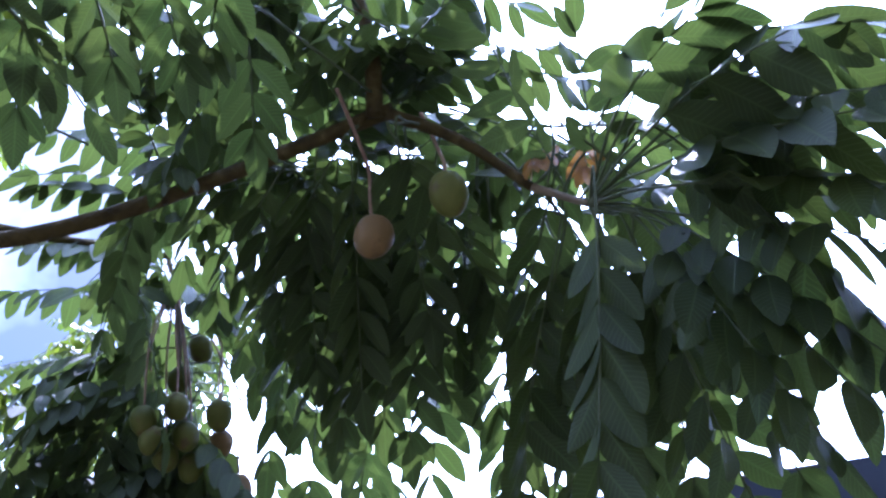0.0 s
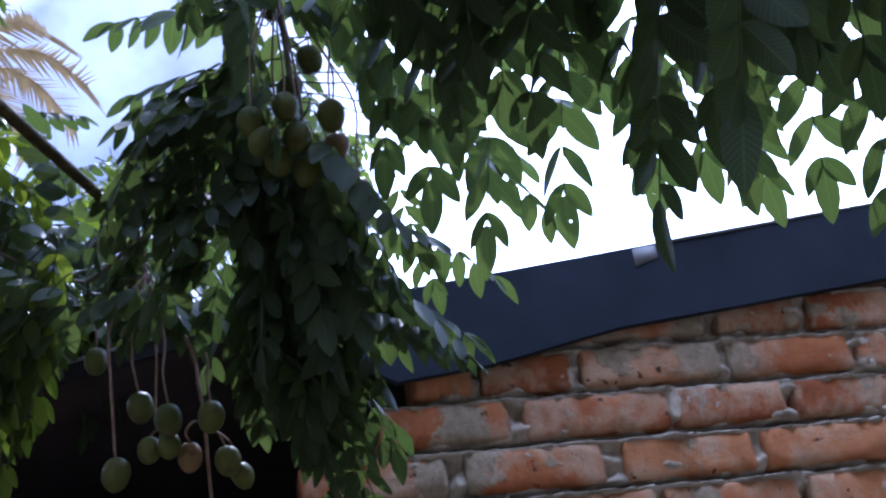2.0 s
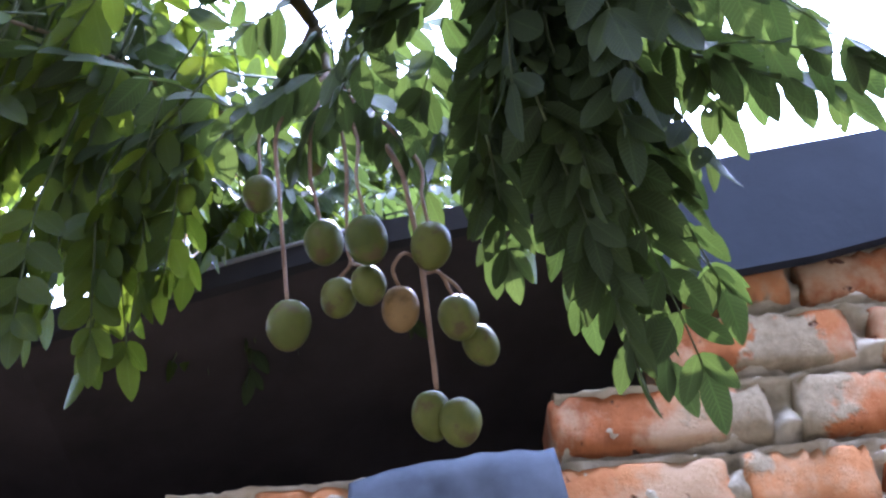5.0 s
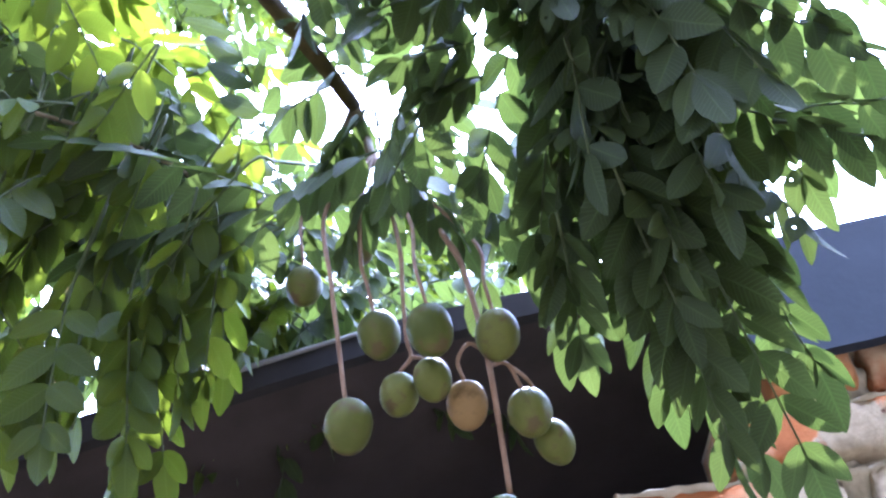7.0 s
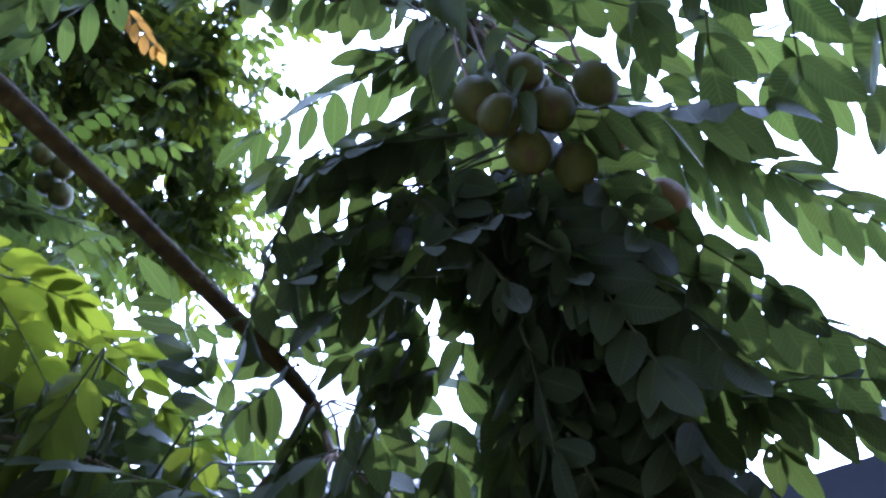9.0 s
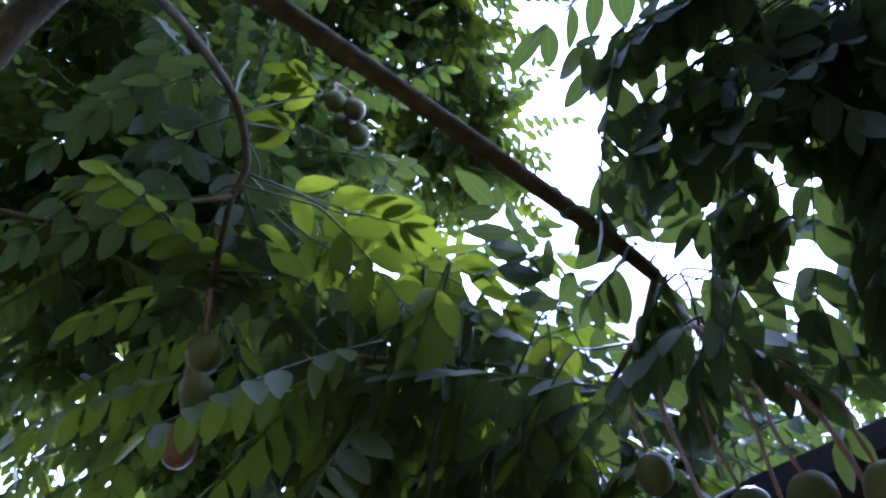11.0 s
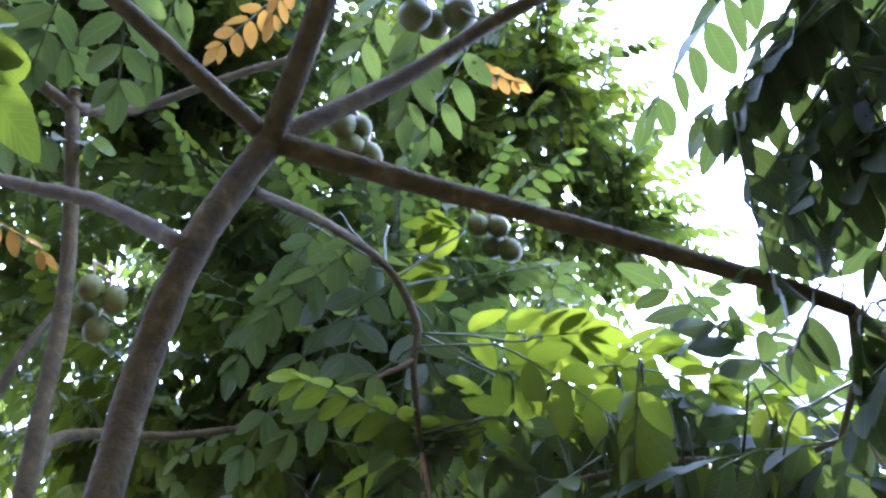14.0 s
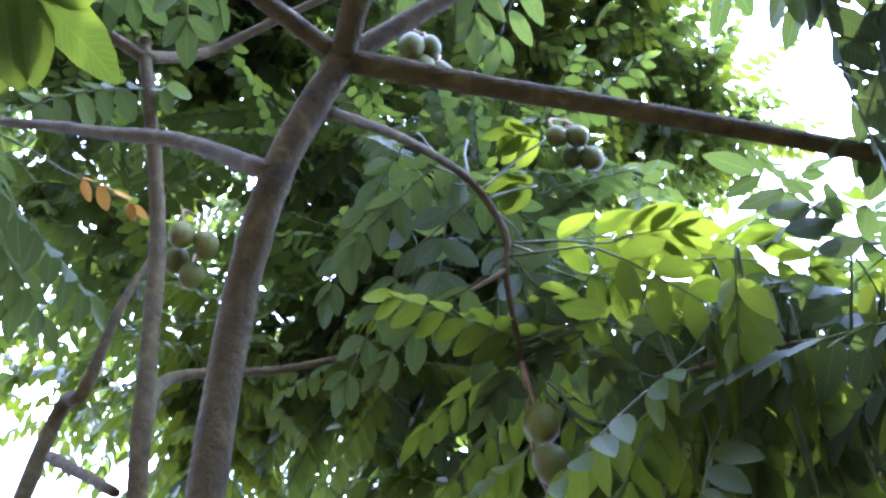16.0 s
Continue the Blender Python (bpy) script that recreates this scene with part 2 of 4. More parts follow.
def brick_material():
    m, n, l, b = material("brick_clay")
    info = n.new("ShaderNodeObjectInfo")
    t = noise_tex(n, l, 14, 5, 0.6)
    add = n.new("ShaderNodeMath")
    add.operation = "MULTIPLY_ADD"
    l.new(info.outputs["Random"], add.inputs[0])
    add.inputs[1].default_value = 0.55
    l.new(t.outputs["Fac"], add.inputs[2])
    r = ramp(n, [(0.35, (0.16, 0.052, 0.018)), (0.65, (0.30, 0.105, 0.034)), (0.95, (0.38, 0.165, 0.064))])
    l.new(add.outputs[0], r.inputs[0])
    smear = noise_tex(n, l, 8.5, 7, 0.66)
    stretch = n.new("ShaderNodeMapping")
    stretch.inputs["Scale"].default_value = (1.0, 1.0, 0.9)
    shift = n.new("ShaderNodeVectorMath")
    shift.operation = "ADD"
    l.new(smear.inputs["Vector"].links[0].from_socket, shift.inputs[0])
    l.new(info.outputs["Location"], shift.inputs[1])
    l.new(shift.outputs[0], stretch.inputs["Vector"])
    l.new(stretch.outputs[0], smear.inputs["Vector"])
    sr = ramp(n, [(0.46, (0, 0, 0)), (0.60, (1, 1, 1))])
    l.new(smear.outputs["Fac"], sr.inputs[0])
    mx = n.new("ShaderNodeMix")
    mx.data_type = "RGBA"
    k = n.new("ShaderNodeMath")
    k.operation = "MULTIPLY"
    l.new(sr.outputs[0], k.inputs[0])
    k.inputs[1].default_value = 0.72
    l.new(k.outputs[0], mx.inputs["Factor"])
    l.new(r.outputs[0], mx.inputs["A"])
    mx.inputs["B"].default_value = (0.39, 0.29, 0.18, 1)
    # smears of old render that stuck to parts of the face, with sharp broken edges
    coat = noise_tex(n, l, 5.2, 8, 0.62)
    l.new(shift.outputs[0], coat.inputs["Vector"])
    cr = ramp(n, [(0.575, (0, 0, 0)), (0.605, (1, 1, 1))])
    l.new(coat.outputs["Fac"], cr.inputs[0])
    grey = noise_tex(n, l, 60, 5, 0.6)
    gr = ramp(n, [(0.3, (0.18, 0.135, 0.080)), (0.7, (0.31, 0.25, 0.160))])
    l.new(grey.outputs["Fac"], gr.inputs[0])
    coated = n.new("ShaderNodeMix")
    coated.data_type = "RGBA"
    l.new(cr.outputs[0], coated.inputs["Factor"])
    l.new(mx.outputs["Result"], coated.inputs["A"])
    l.new(gr.outputs[0], coated.inputs["B"])
    # pits burnt or broken out of the clay
    pit = noise_tex(n, l, 44, 3, 0.5)
    l.new(shift.outputs[0], pit.inputs["Vector"])
    pr = ramp(n, [(0.27, (1, 1, 1)), (0.32, (0, 0, 0))])
    l.new(pit.outputs["Fac"], pr.inputs[0])
    pitted = n.new("ShaderNodeMix")
    pitted.data_type = "RGBA"
    l.new(pr.outputs[0], pitted.inputs["Factor"])
    l.new(coated.outputs["Result"], pitted.inputs["A"])
    pitted.inputs["B"].default_value = (0.07, 0.032, 0.018, 1)
    l.new(pitted.outputs["Result"], b.inputs["Base Color"])
    b.inputs["Roughness"].default_value = 0.95
    b.inputs["Specular IOR Level"].default_value = 0.15
    fine = noise_tex(n, l, 110, 7, 0.72)
    high = n.new("ShaderNodeMath")
    high.operation = "MULTIPLY_ADD"
    l.new(cr.outputs[0], high.inputs[0])
    high.inputs[1].default_value = 0.55
    l.new(fine.outputs["Fac"], high.inputs[2])
    deep = n.new("ShaderNodeMath")
    deep.operation = "MULTIPLY_ADD"
    l.new(pr.outputs[0], deep.inputs[0])
    deep.inputs[1].default_value = -0.8
    l.new(high.outputs[0], deep.inputs[2])
    bump(n, l, deep.outputs[0], 0.85, 0.0035, b)
    return m


BRICK = brick_material()
MORTAR = plain("mortar", [(0.25, (0.19, 0.160, 0.110)), (0.5, (0.35, 0.300, 0.215)), (0.75, (0.48, 0.420, 0.320))], 26, 0.95, 0.9, 0.004, 150)
SHEET = plain("fascia_sheet", [(0.3, (0.011, 0.014, 0.021)), (0.7, (0.019, 0.024, 0.034))], 7, 0.75, 0.25, 0.002, 60)
SHEET.node_tree.nodes["Principled BSDF"].inputs["Specular IOR Level"].default_value = 0.15
SHEET_DARK = plain("dark_roof_edge", [(0.3, (0.012, 0.011, 0.012)), (0.7, (0.022, 0.020, 0.020))], 9, 0.95)
SHEET_EDGE = plain("worn_sheet_edge", [(0.3, (0.11, 0.108, 0.105)), (0.7, (0.19, 0.187, 0.18))], 20, 0.7)
# near-black brown that stands in for the shade inside the shed
SHED_SHADE = plain("shed_shade", [(0.3, (0.020, 0.016, 0.015)), (0.7, (0.040, 0.031, 0.028))], 9, 0.9)
CLOTH = plain("blue_cloth", [(0.3, (0.038, 0.045, 0.058)), (0.7, (0.075, 0.086, 0.105))], 18, 0.9, 0.5, 0.001, 600)
SOIL = plain("bare_soil", [(0.3, (0.10, 0.075, 0.05)), (0.5, (0.16, 0.125, 0.085)), (0.7, (0.10, 0.12, 0.05))], 1.4, 0.95, 0.8, 0.02, 14)
# for the added light-blocking walls, kept dark so that they bounce little
PLASTER = plain("light_block_plaster", [(0.3, (0.10, 0.092, 0.08)), (0.7, (0.17, 0.155, 0.135))], 2.5, 0.9, 0.5, 0.004, 30)
FROND = plain("palm_frond", [(0.3, (0.28, 0.23, 0.13)), (0.7, (0.46, 0.38, 0.24))], 8, 0.7)


# ---- builders ----
def smooth(mesh):
    for p in mesh.polygons:
        p.use_smooth = True


def thing(name, base=(0, 0, 0), label="", category="", group="", kind=""):
    ob = new(name)
    ob.location = base
    return tagged(ob, label, category, group, kind)


def world_of(ob):
    m = ob.matrix_basis.copy()
    while ob.parent:
        ob = ob.parent
        m = ob.matrix_basis @ m
    return m


def hang_on(ob, parent):
    ob.parent = parent
    ob.matrix_parent_inverse = world_of(parent).inverted()
    return ob


def mesh_of(name, bm, mats, soft=True):
    me = bpy.data.meshes.new(name)
    bm.to_mesh(me)
    bm.free()
    for m in mats if isinstance(mats, (list, tuple)) else [mats]:
        me.materials.append(m)
    if soft:
        smooth(me)
    return me


def part(name, bm, mat, parent, label="", soft=True, kind=""):
    """A bmesh in world coordinates, linked as one mesh under a thing or a part."""
    ob = hang_on(new(name, mesh_of(name, bm, mat, soft)), parent)
    return tagged(ob, label, kind=kind)


def spline(points, steps=6):
    """Points along a smooth curve through the given ones."""
    p = [Vector(q) for q in points]
    p = [p[0] * 2 - p[1]] + p + [p[-1] * 2 - p[-2]]
    out = []
    for i in range(1, len(p) - 2):
        for k in range(steps):
            t = k / steps
            a, b, c, d = p[i - 1], p[i], p[i + 1], p[i + 2]
            out.append(0.5 * (2 * b + (c - a) * t + (2 * a - 5 * b + 4 * c - d) * t * t + (3 * b - a - 3 * c + d) * t ** 3))
    return out + [p[-2]]


def tube(bm, points, r0, r1, sides=10, steps=6, knots=0.0, seed=0, mat=0):
    rnd = random.Random(seed)
    path = spline(points, steps)
    n = len(path)
    rings, side = [], None
    for i, c in enumerate(path):
        d = (path[min(i + 1, n - 1)] - path[max(i - 1, 0)]).normalized()
        if side is None:
            side = d.orthogonal().normalized()
        side = (side - d * side.dot(d)).normalized()
        up = d.cross(side)
        t = i / (n - 1)
        r = (r0 + (r1 - r0) * t) * (1 + knots * (rnd.random() - 0.4))
        ring = []
        for k in range(sides):
            a = 2 * math.pi * k / sides
            rr = r * (1 + knots * 0.5 * (rnd.random() - 0.5))
            ring.append(bm.verts.new(c + side * math.cos(a) * rr + up * math.sin(a) * rr))
        rings.append(ring)
    for a, b in zip(rings, rings[1:]):
        for k in range(sides):
            f = bm.faces.new((a[k], a[(k + 1) % sides], b[(k + 1) % sides], b[k]))
            f.material_index = mat
    for ring, flip in ((rings[0], True), (rings[-1], False)):
        f = bm.faces.new(ring[::-1] if flip else ring)
        f.material_index = mat
    return path


def leaflet(bm, uv, base, along, normal, length, width, curl, rnd, mat=0, stations=4):
    """One blade: pointed oval, folded along its midrib, its tip bent down."""
    along = along.normalized()
    side = normal.cross(along).normalized()
    up = along.cross(side)
    fold = rnd.uniform(0.10, 0.28)
    wave = rnd.uniform(-0.06, 0.06)
    skew = rnd.uniform(-0.08, 0.08)

    def at(t, s):
        w = width * 0.5 * (math.sin(math.pi * t ** 0.88) ** 0.72)
        drop = -curl * length * t * t
        return base + along * (length * t * (1 - 0.18 * curl * t)) + side * (s * w + skew * length * t * t) + up * (drop + abs(s) * w * fold + wave * w * s * math.sin(5 * t))

    b0, tip = bm.verts.new(at(0, 0)), bm.verts.new(at(1, 0))
    ts = [0.5 - 0.5 * math.cos(math.pi * (i + 1) / (stations + 1)) for i in range(stations)]
    rows = [[bm.verts.new(at(t, s)) for s in (-1, 0, 1)] for t in ts]

    def face(vs, coords):
        f = bm.faces.new(vs)
        f.material_index = mat
        for lp, c in zip(f.loops, coords):
            lp[uv].uv = c
    face((b0, rows[0][1], rows[0][0]), ((0, 0.5), (ts[0], 0.5), (ts[0], 0)))
    face((b0, rows[0][2], rows[0][1]), ((0, 0.5), (ts[0], 1), (ts[0], 0.5)))
    for i in range(stations - 1):
        a, b = rows[i], rows[i + 1]
        face((a[0], a[1], b[1], b[0]), ((ts[i], 0), (ts[i], 0.5), (ts[i + 1], 0.5), (ts[i + 1], 0)))
        face((a[1], a[2], b[2], b[1]), ((ts[i], 0.5), (ts[i], 1), (ts[i + 1], 1), (ts[i + 1], 0.5)))
    face((rows[-1][0], rows[-1][1], tip), ((ts[-1], 0), (ts[-1], 0.5), (1, 0.5)))
    face((rows[-1][1], rows[-1][2], tip), ((ts[-1], 0.5), (ts[-1], 1), (1, 0.5)))


def frond_into(bm, uv, foot, tip, seed, arch=0.14, hang=0.5, size=None, stations=4, blade=0, bare=0.2, anchor=None, loose=1.0):
    """A feather-like compound leaf: an arched rachis from foot to tip with pairs of blades that hang from it; its stalk reaches back to the anchor."""
    rnd = random.Random(seed)
    foot, tip = Vector(foot), Vector(tip)
    way = tip - foot
    L = way.length
    flat = Vector((way.x, way.y, 0))
    level = flat.length / L
    mid = foot.lerp(tip, 0.5) + Vector((0, 0, 1)) * arch * L * level + Vector((rnd.uniform(-1, 1), rnd.uniform(-1, 1), 0)) * 0.05 * L

    def on(t):
        p = foot * (1 - t) ** 2 + mid * 2 * t * (1 - t) + tip * t * t
        d = (mid - foot) * (1 - t) + (tip - mid) * t
        return p, d.normalized()
    if anchor is not None:
        tube(bm, [anchor, anchor.lerp(foot, 0.6) + Vector((0, 0, 0.004)), foot, on(0.5)[0], on(1)[0]], 0.0016, 0.0008, 5, 4, mat=1)
    else:
        tube(bm, [on(0)[0], on(0.35)[0], on(0.7)[0], on(1)[0]], 0.0018, 0.0008, 4, 3, mat=1)
    size = size or 0.043 + 0.062 * min(L, 0.5)
    gap = size * 0.46 * loose
    pairs = max(4, round(L * (1 - bare) / gap))
    turn = rnd.uniform(0, 2 * math.pi)
    drift = Vector((math.cos(turn), math.sin(turn), 0))
    lean0, hang0 = radians(rnd.uniform(50, 66)), hang + rnd.uniform(-0.15, 0.15)
    for k in range(pairs):
        t = bare + (0.97 - bare) * k / (pairs - 1)
        p, d = on(t)
        side = d.cross(Vector((0, 0, 1)))
        side = (side + drift * 0.45 * (1 - min(1.0, side.length))).normalized() if side.length > 0.25 else (drift - d * drift.dot(d)).normalized()
        lift = side.cross(d).normalized()
        if lift.z < 0:
            lift = -lift
        grow = size * (0.74 + 0.30 * math.sin(math.pi * min(1.0, (k + 1.3) / (pairs + 0.4))))
        for s in (-1, 1):
            if rnd.random() < 0.045:
                continue
            lean = lean0 - 0.25 * t + rnd.uniform(-0.10, 0.10)
            h = hang0 + rnd.uniform(-0.16, 0.16)
            a = d * math.cos(lean) + (side * s * math.cos(h) - lift * math.sin(h)) * math.sin(lean) + Vector((0, 0, -0.20 - 0.25 * hang0))
            a.normalize()
            nrm = d.cross(a) * -s
            if nrm.length < 0.1:
                nrm = lift
            nrm = nrm.normalized() + a.cross(nrm).normalized() * rnd.uniform(-0.35, 0.35)
            ln = grow * rnd.uniform(0.92, 1.08)
            leaflet(bm, uv, p, a, nrm, ln, ln * 0.46 * rnd.uniform(0.92, 1.1), rnd.uniform(0.0, 0.16), rnd, blade, stations)
    p, d = on(1)
    leaflet(bm, uv, p, d + Vector((0, 0, -0.25)), d.cross(drift) if abs(d.z) > 0.8 else Vector((0, 0, 1)) - d * d.z, size * 0.95, size * 0.40, 0.1, rnd, blade, stations)


LIMB_POINTS = []


def leaves(owner, rows, seed, mats, hang=0.5, arch=0.14, name="compound_leaf", label="", size=None, loose=1.0):
    """Leaves of one shoot, each from its foot to its tip, every one an object of its own, their stalks springing from the nearest limb."""
    for i, (p, q) in enumerate(rows):
        p = Vector(p)
        near = min(LIMB_POINTS, key=lambda c: (c - p).length)
        bm = bmesh.new()
        uv = bm.loops.layers.uv.new("blade")
        frond_into(bm, uv, p, q, seed * 100 + i, arch, hang, size, 6, anchor=near if 0.01 < (near - p).length < 0.3 else None, loose=loose)
        part(name, bm, mats, owner, label)


def shoot(owner, node, n, seed, mats, length=(0.26, 0.40), heading=0.0, spread=math.pi, rise=(-1.2, 0.1), scatter=0.04, hang=0.5, size=None):
    """A tuft of leaves round a twig end, within spread to either side of the heading, that arch out and down."""
    rnd = random.Random(seed)
    rows = []
    for i in range(n):
        az = heading + spread * (2 * (i + rnd.uniform(0.2, 0.8)) / n - 1)
        el = rnd.uniform(*rise)
        p = Vector(node) + Vector((rnd.gauss(0, scatter), rnd.gauss(0, scatter), rnd.gauss(0, scatter)))
        rows.append((p, p + Vector((math.cos(az) * math.cos(el), math.sin(az) * math.cos(el), math.sin(el))) * rnd.uniform(*length)))
    leaves(owner, rows, seed, mats, hang, size=size)


def fruit_mesh(name, mat, seed, w=0.017, h=0.0215):
    rnd = random.Random(seed)
    bm = bmesh.new()
    bmesh.ops.create_uvsphere(bm, u_segments=20, v_segments=14, radius=1)
    ph = rnd.uniform(0, 6)
    for v in bm.verts:
        a = math.atan2(v.co.y, v.co.x)
        z = v.co.z
        k = 1 + 0.018 * math.sin(5 * a + ph) * (1 - z * z) + 0.03 * noise.noise(v.co * 1.3 + Vector((seed, 0, 0)))
        wide = w * k * (1 + 0.06 * z)
        top = -0.10 * math.exp(-((1 - z) / 0.06)) if z > 0.8 else 0
        v.co = Vector((v.co.x * wide, v.co.y * wide, (z + top) * h))
    return mesh_of(name, bm, mat)


FRUIT_MESHES = [fruit_mesh("fruit", FRUIT, i) for i in range(4)] + [fruit_mesh("fruit", FRUIT_RUSSET, 9)]


def fruit(p, seed, size=1.0, russet=False, label="", group="fruits on the tree", tilt=0.25):
    rnd = random.Random(seed)
    ob = new("fruit", FRUIT_MESHES[4 if russet else rnd.randrange(4)])
    ob.matrix_basis = pose(*p, rnd.uniform(-20, 20) * tilt * 4, rnd.uniform(-20, 20) * tilt * 4, rnd.uniform(0, 360)) @ Matrix.Scale(size * rnd.uniform(0.93, 1.08), 4)
    text = label or ("russet-brown plum-like fruit hanging on its stalk" if russet else "unripe green plum-like fruit hanging on its stalk")
    return tagged(ob, text, "fruit", group)


def stalk_to(tree, p, node, seed, size=1.0, r=0.0017, slack=0.5):
    """A stalk from the node that hangs down plumb into the fruit at p."""
    p, node = Vector(p), Vector(node)
    top = p + Vector((0, 0, 0.0195 * size))
    rnd = random.Random(seed)
    fall = max(0.02, (node.z - top.z) * slack)
    bend = top + Vector((rnd.uniform(-0.006, 0.006), rnd.uniform(-0.006, 0.006), fall))
    bm = bmesh.new()
    tube(bm, [node, node.lerp(bend, 0.6) + Vector((0, 0, 0.004)), bend, top + Vector((0.001, 0, fall * 0.4)), top], r * 1.25, r, 6, 5, 0.12, seed)
    part("stalk", bm, STALK, tree, "thin brown stalk")


# ---- ground ----
bm = bmesh.new()
n = 60
grid = [[None] * (n + 1) for _ in range(n + 1)]
for i in range(n + 1):
    for j in range(n + 1):
        u, v = (i / n - 0.5) * 2, (j / n - 0.5) * 2
        x, y = 900 * u * abs(u) ** 2.5, 900 * v * abs(v) ** 2.5
        grid[i][j] = bm.verts.new((x, y, 0.03 * noise.noise(Vector((x * 0.7, y * 0.7, 0)))))
for i in range(n):
    for j in range(n):
        bm.faces.new((grid[i][j], grid[i + 1][j], grid[i + 1][j + 1], grid[i][j + 1]))
tagged(new("ground", mesh_of("ground", bm, SOIL)), "bare brown soil with thin grass round the shed", "ground", kind="structure")

# ---- brick shed ----
WALL_Y, COURSE, ROW_TOP, BRICK_L, JOINT = 2.331, 0.0848, 2.307, 0.240, 0.015


def course_z(r):
    """The underside of a course, counted down from the eaves."""
    return ROW_TOP - COURSE * r


def fascia_top(x):
    if x > -0.40:
        return 2.330 + 0.143 * x
    if x > -0.80:
        return 2.273 + 0.255 * (x + 0.40)
    return 2.171


shed = thing("brick_wall", (0.6, 2.39, 0), "rough red brick shed wall with thick smeared mortar joints", "wall", kind="structure")
bm = bmesh.new()


def mortar_face(bm, x0, x1, z0, z1, step):
    nx, nz = max(2, int((x1 - x0) / step)), max(2, int((z1 - z0) / step))
    vs = []
    for i in range(nx + 1):
        col = []
        for j in range(nz + 1):
            x, z = x0 + (x1 - x0) * i / nx, z0 + (z1 - z0) * j / nz
            lump = 0.008 * noise.noise(Vector((x * 34, 3, z * 34))) + 0.007 * noise.noise(Vector((x * 85, 7, z * 85)))
            bed = (ROW_TOP - z) % COURSE
            ridge = max(0.0, 1 - abs(bed - 0.0135) / 0.0105) ** 0.5
            thick = 0.92 + 0.55 * noise.noise(Vector((x * 11, 5, round((ROW_TOP - z) / COURSE))))
            upright = 0.034 * max(0.0, 0.7 + 0.9 * noise.noise(Vector((x * 21, 8, z * 40)))) if bed > 0.02 else 0.0
            fill = max(ridge * 0.047 * min(1.05, max(0.3, thick)), upright)
            patch = 0.6 + 0.5 * noise.noise(Vector((x * 40, 2, z * 40))) - max(abs(x - 0.475) - 0.035, 0) * 40 - max(abs(z - 2.092) - 0.022, 0) * 60
            if patch > 0:
                lump *= 0.2
                fill = max(fill, min(0.043, 0.036 + 0.03 * patch))
            col.append(bm.verts.new((x, WALL_Y + 0.036 - lump - fill, z)))
        vs.append(col)
    for i in range(nx):
        for j in range(nz):
            bm.faces.new((vs[i][j], vs[i + 1][j], vs[i + 1][j + 1], vs[i][j + 1]))


def block(bm, x0, x1, y0, y1, z0, z1):
    v = [bm.verts.new((x, y, z)) for x in (x0, x1) for y in (y0, y1) for z in (z0, z1)]
    for f in ((0, 1, 3, 2), (4, 6, 7, 5), (0, 4, 5, 1), (2, 3, 7, 6), (0, 2, 6, 4), (1, 5, 7, 3)):
        bm.faces.new([v[k] for k in f])


LEFT = {1: 0.036, 2: -0.008, 3: -0.078, 4: -0.211}
for r, x0 in LEFT.items():
    mortar_face(bm, x0 + 0.006, 1.35, course_z(r) - 0.002, course_z(r - 1) - 0.002, 0.0040)
    block(bm, x0 + 0.006, 2.6, WALL_Y + 0.05, WALL_Y + 0.115, course_z(r), course_z(r - 1))
mortar_face(bm, 0.55, 1.35, course_z(0), course_z(-1), 0.008)
block(bm, 0.6, 2.6, WALL_Y + 0.05, WALL_Y + 0.115, course_z(0), course_z(-1))
mortar_face(bm, -0.62, 1.35, course_z(7), course_z(4) - 0.002, 0.0055)
block(bm, -1.6, 2.6, WALL_Y + 0.05, WALL_Y + 0.115, 0.0, course_z(4))
part("mortar", bm, MORTAR, shed, "grey cement mortar squeezed out of the joints", kind="stuff")

fascia = thing("fascia", (0.6, 2.3, 2.3), "dark sheet-metal fascia along the shed eaves", "fascia", kind="structure")
xs = [-1.6, -1.2, -0.9, -0.8, -0.6, -0.4, -0.2, -0.05, 0, 0.2, 0.5, 0.8, 1.2, 1.8, 2.6]


def fascia_strip(stations, depth):
    bm = bmesh.new()
    prev = None
    for x in stations:
        z1 = fascia_top(x)
        z0 = z1 - depth(x)
        sag = 0.003 * noise.noise(Vector((x * 6, 1, 1)))
        row = [bm.verts.new((x, y, z)) for y, z in ((2.300 + sag, z0), (2.294 + sag, z1), (2.312, z1 + 0.004), (2.316, z0))]
        if prev:
            for k in range(4):
                bm.faces.new((prev[k], row[k], row[(k + 1) % 4], prev[(k + 1) % 4]))
        prev = row
    return bm


part("fascia_board", fascia_strip([-0.12 + 0.08 * i for i in range(35)], lambda x: max(0.06, min(1.0, (x + 0.22) / 0.15) * (0.141 + 0.018 * x + 0.024 * max(0.0, min(1.0, (0.34 - x) / 0.2))))), SHEET, fascia, soft=False)
part("roof_edge", fascia_strip([-1.6 + 0.08 * i for i in range(19)], lambda x: 0.030), SHEET_DARK, fascia, "dark roof edge over the opening", soft=False)
bm = bmesh.new()
for x0, x1, up in ((0.47, 1.30, -0.001), (-0.62, -0.42, -0.003)):
    tube(bm, [(x0, 2.294, fascia_top(x0) + up), ((x0 + x1) / 2, 2.294, fascia_top((x0 + x1) / 2) + up), (x1, 2.294, fascia_top(x1) + up)], 0.0035, 0.0025, 6, 4)
block(bm, 0.416, 0.462, 2.2925, 2.2965, fascia_top(0.42) - 0.040, fascia_top(0.42) - 0.004)
for v in bm.verts[-8:]:
    v.co.z += 0.143 * (v.co.x - 0.42) + (0.010 if v.co.x > 0.44 and v.co.z < fascia_top(0.42) - 0.02 else 0)
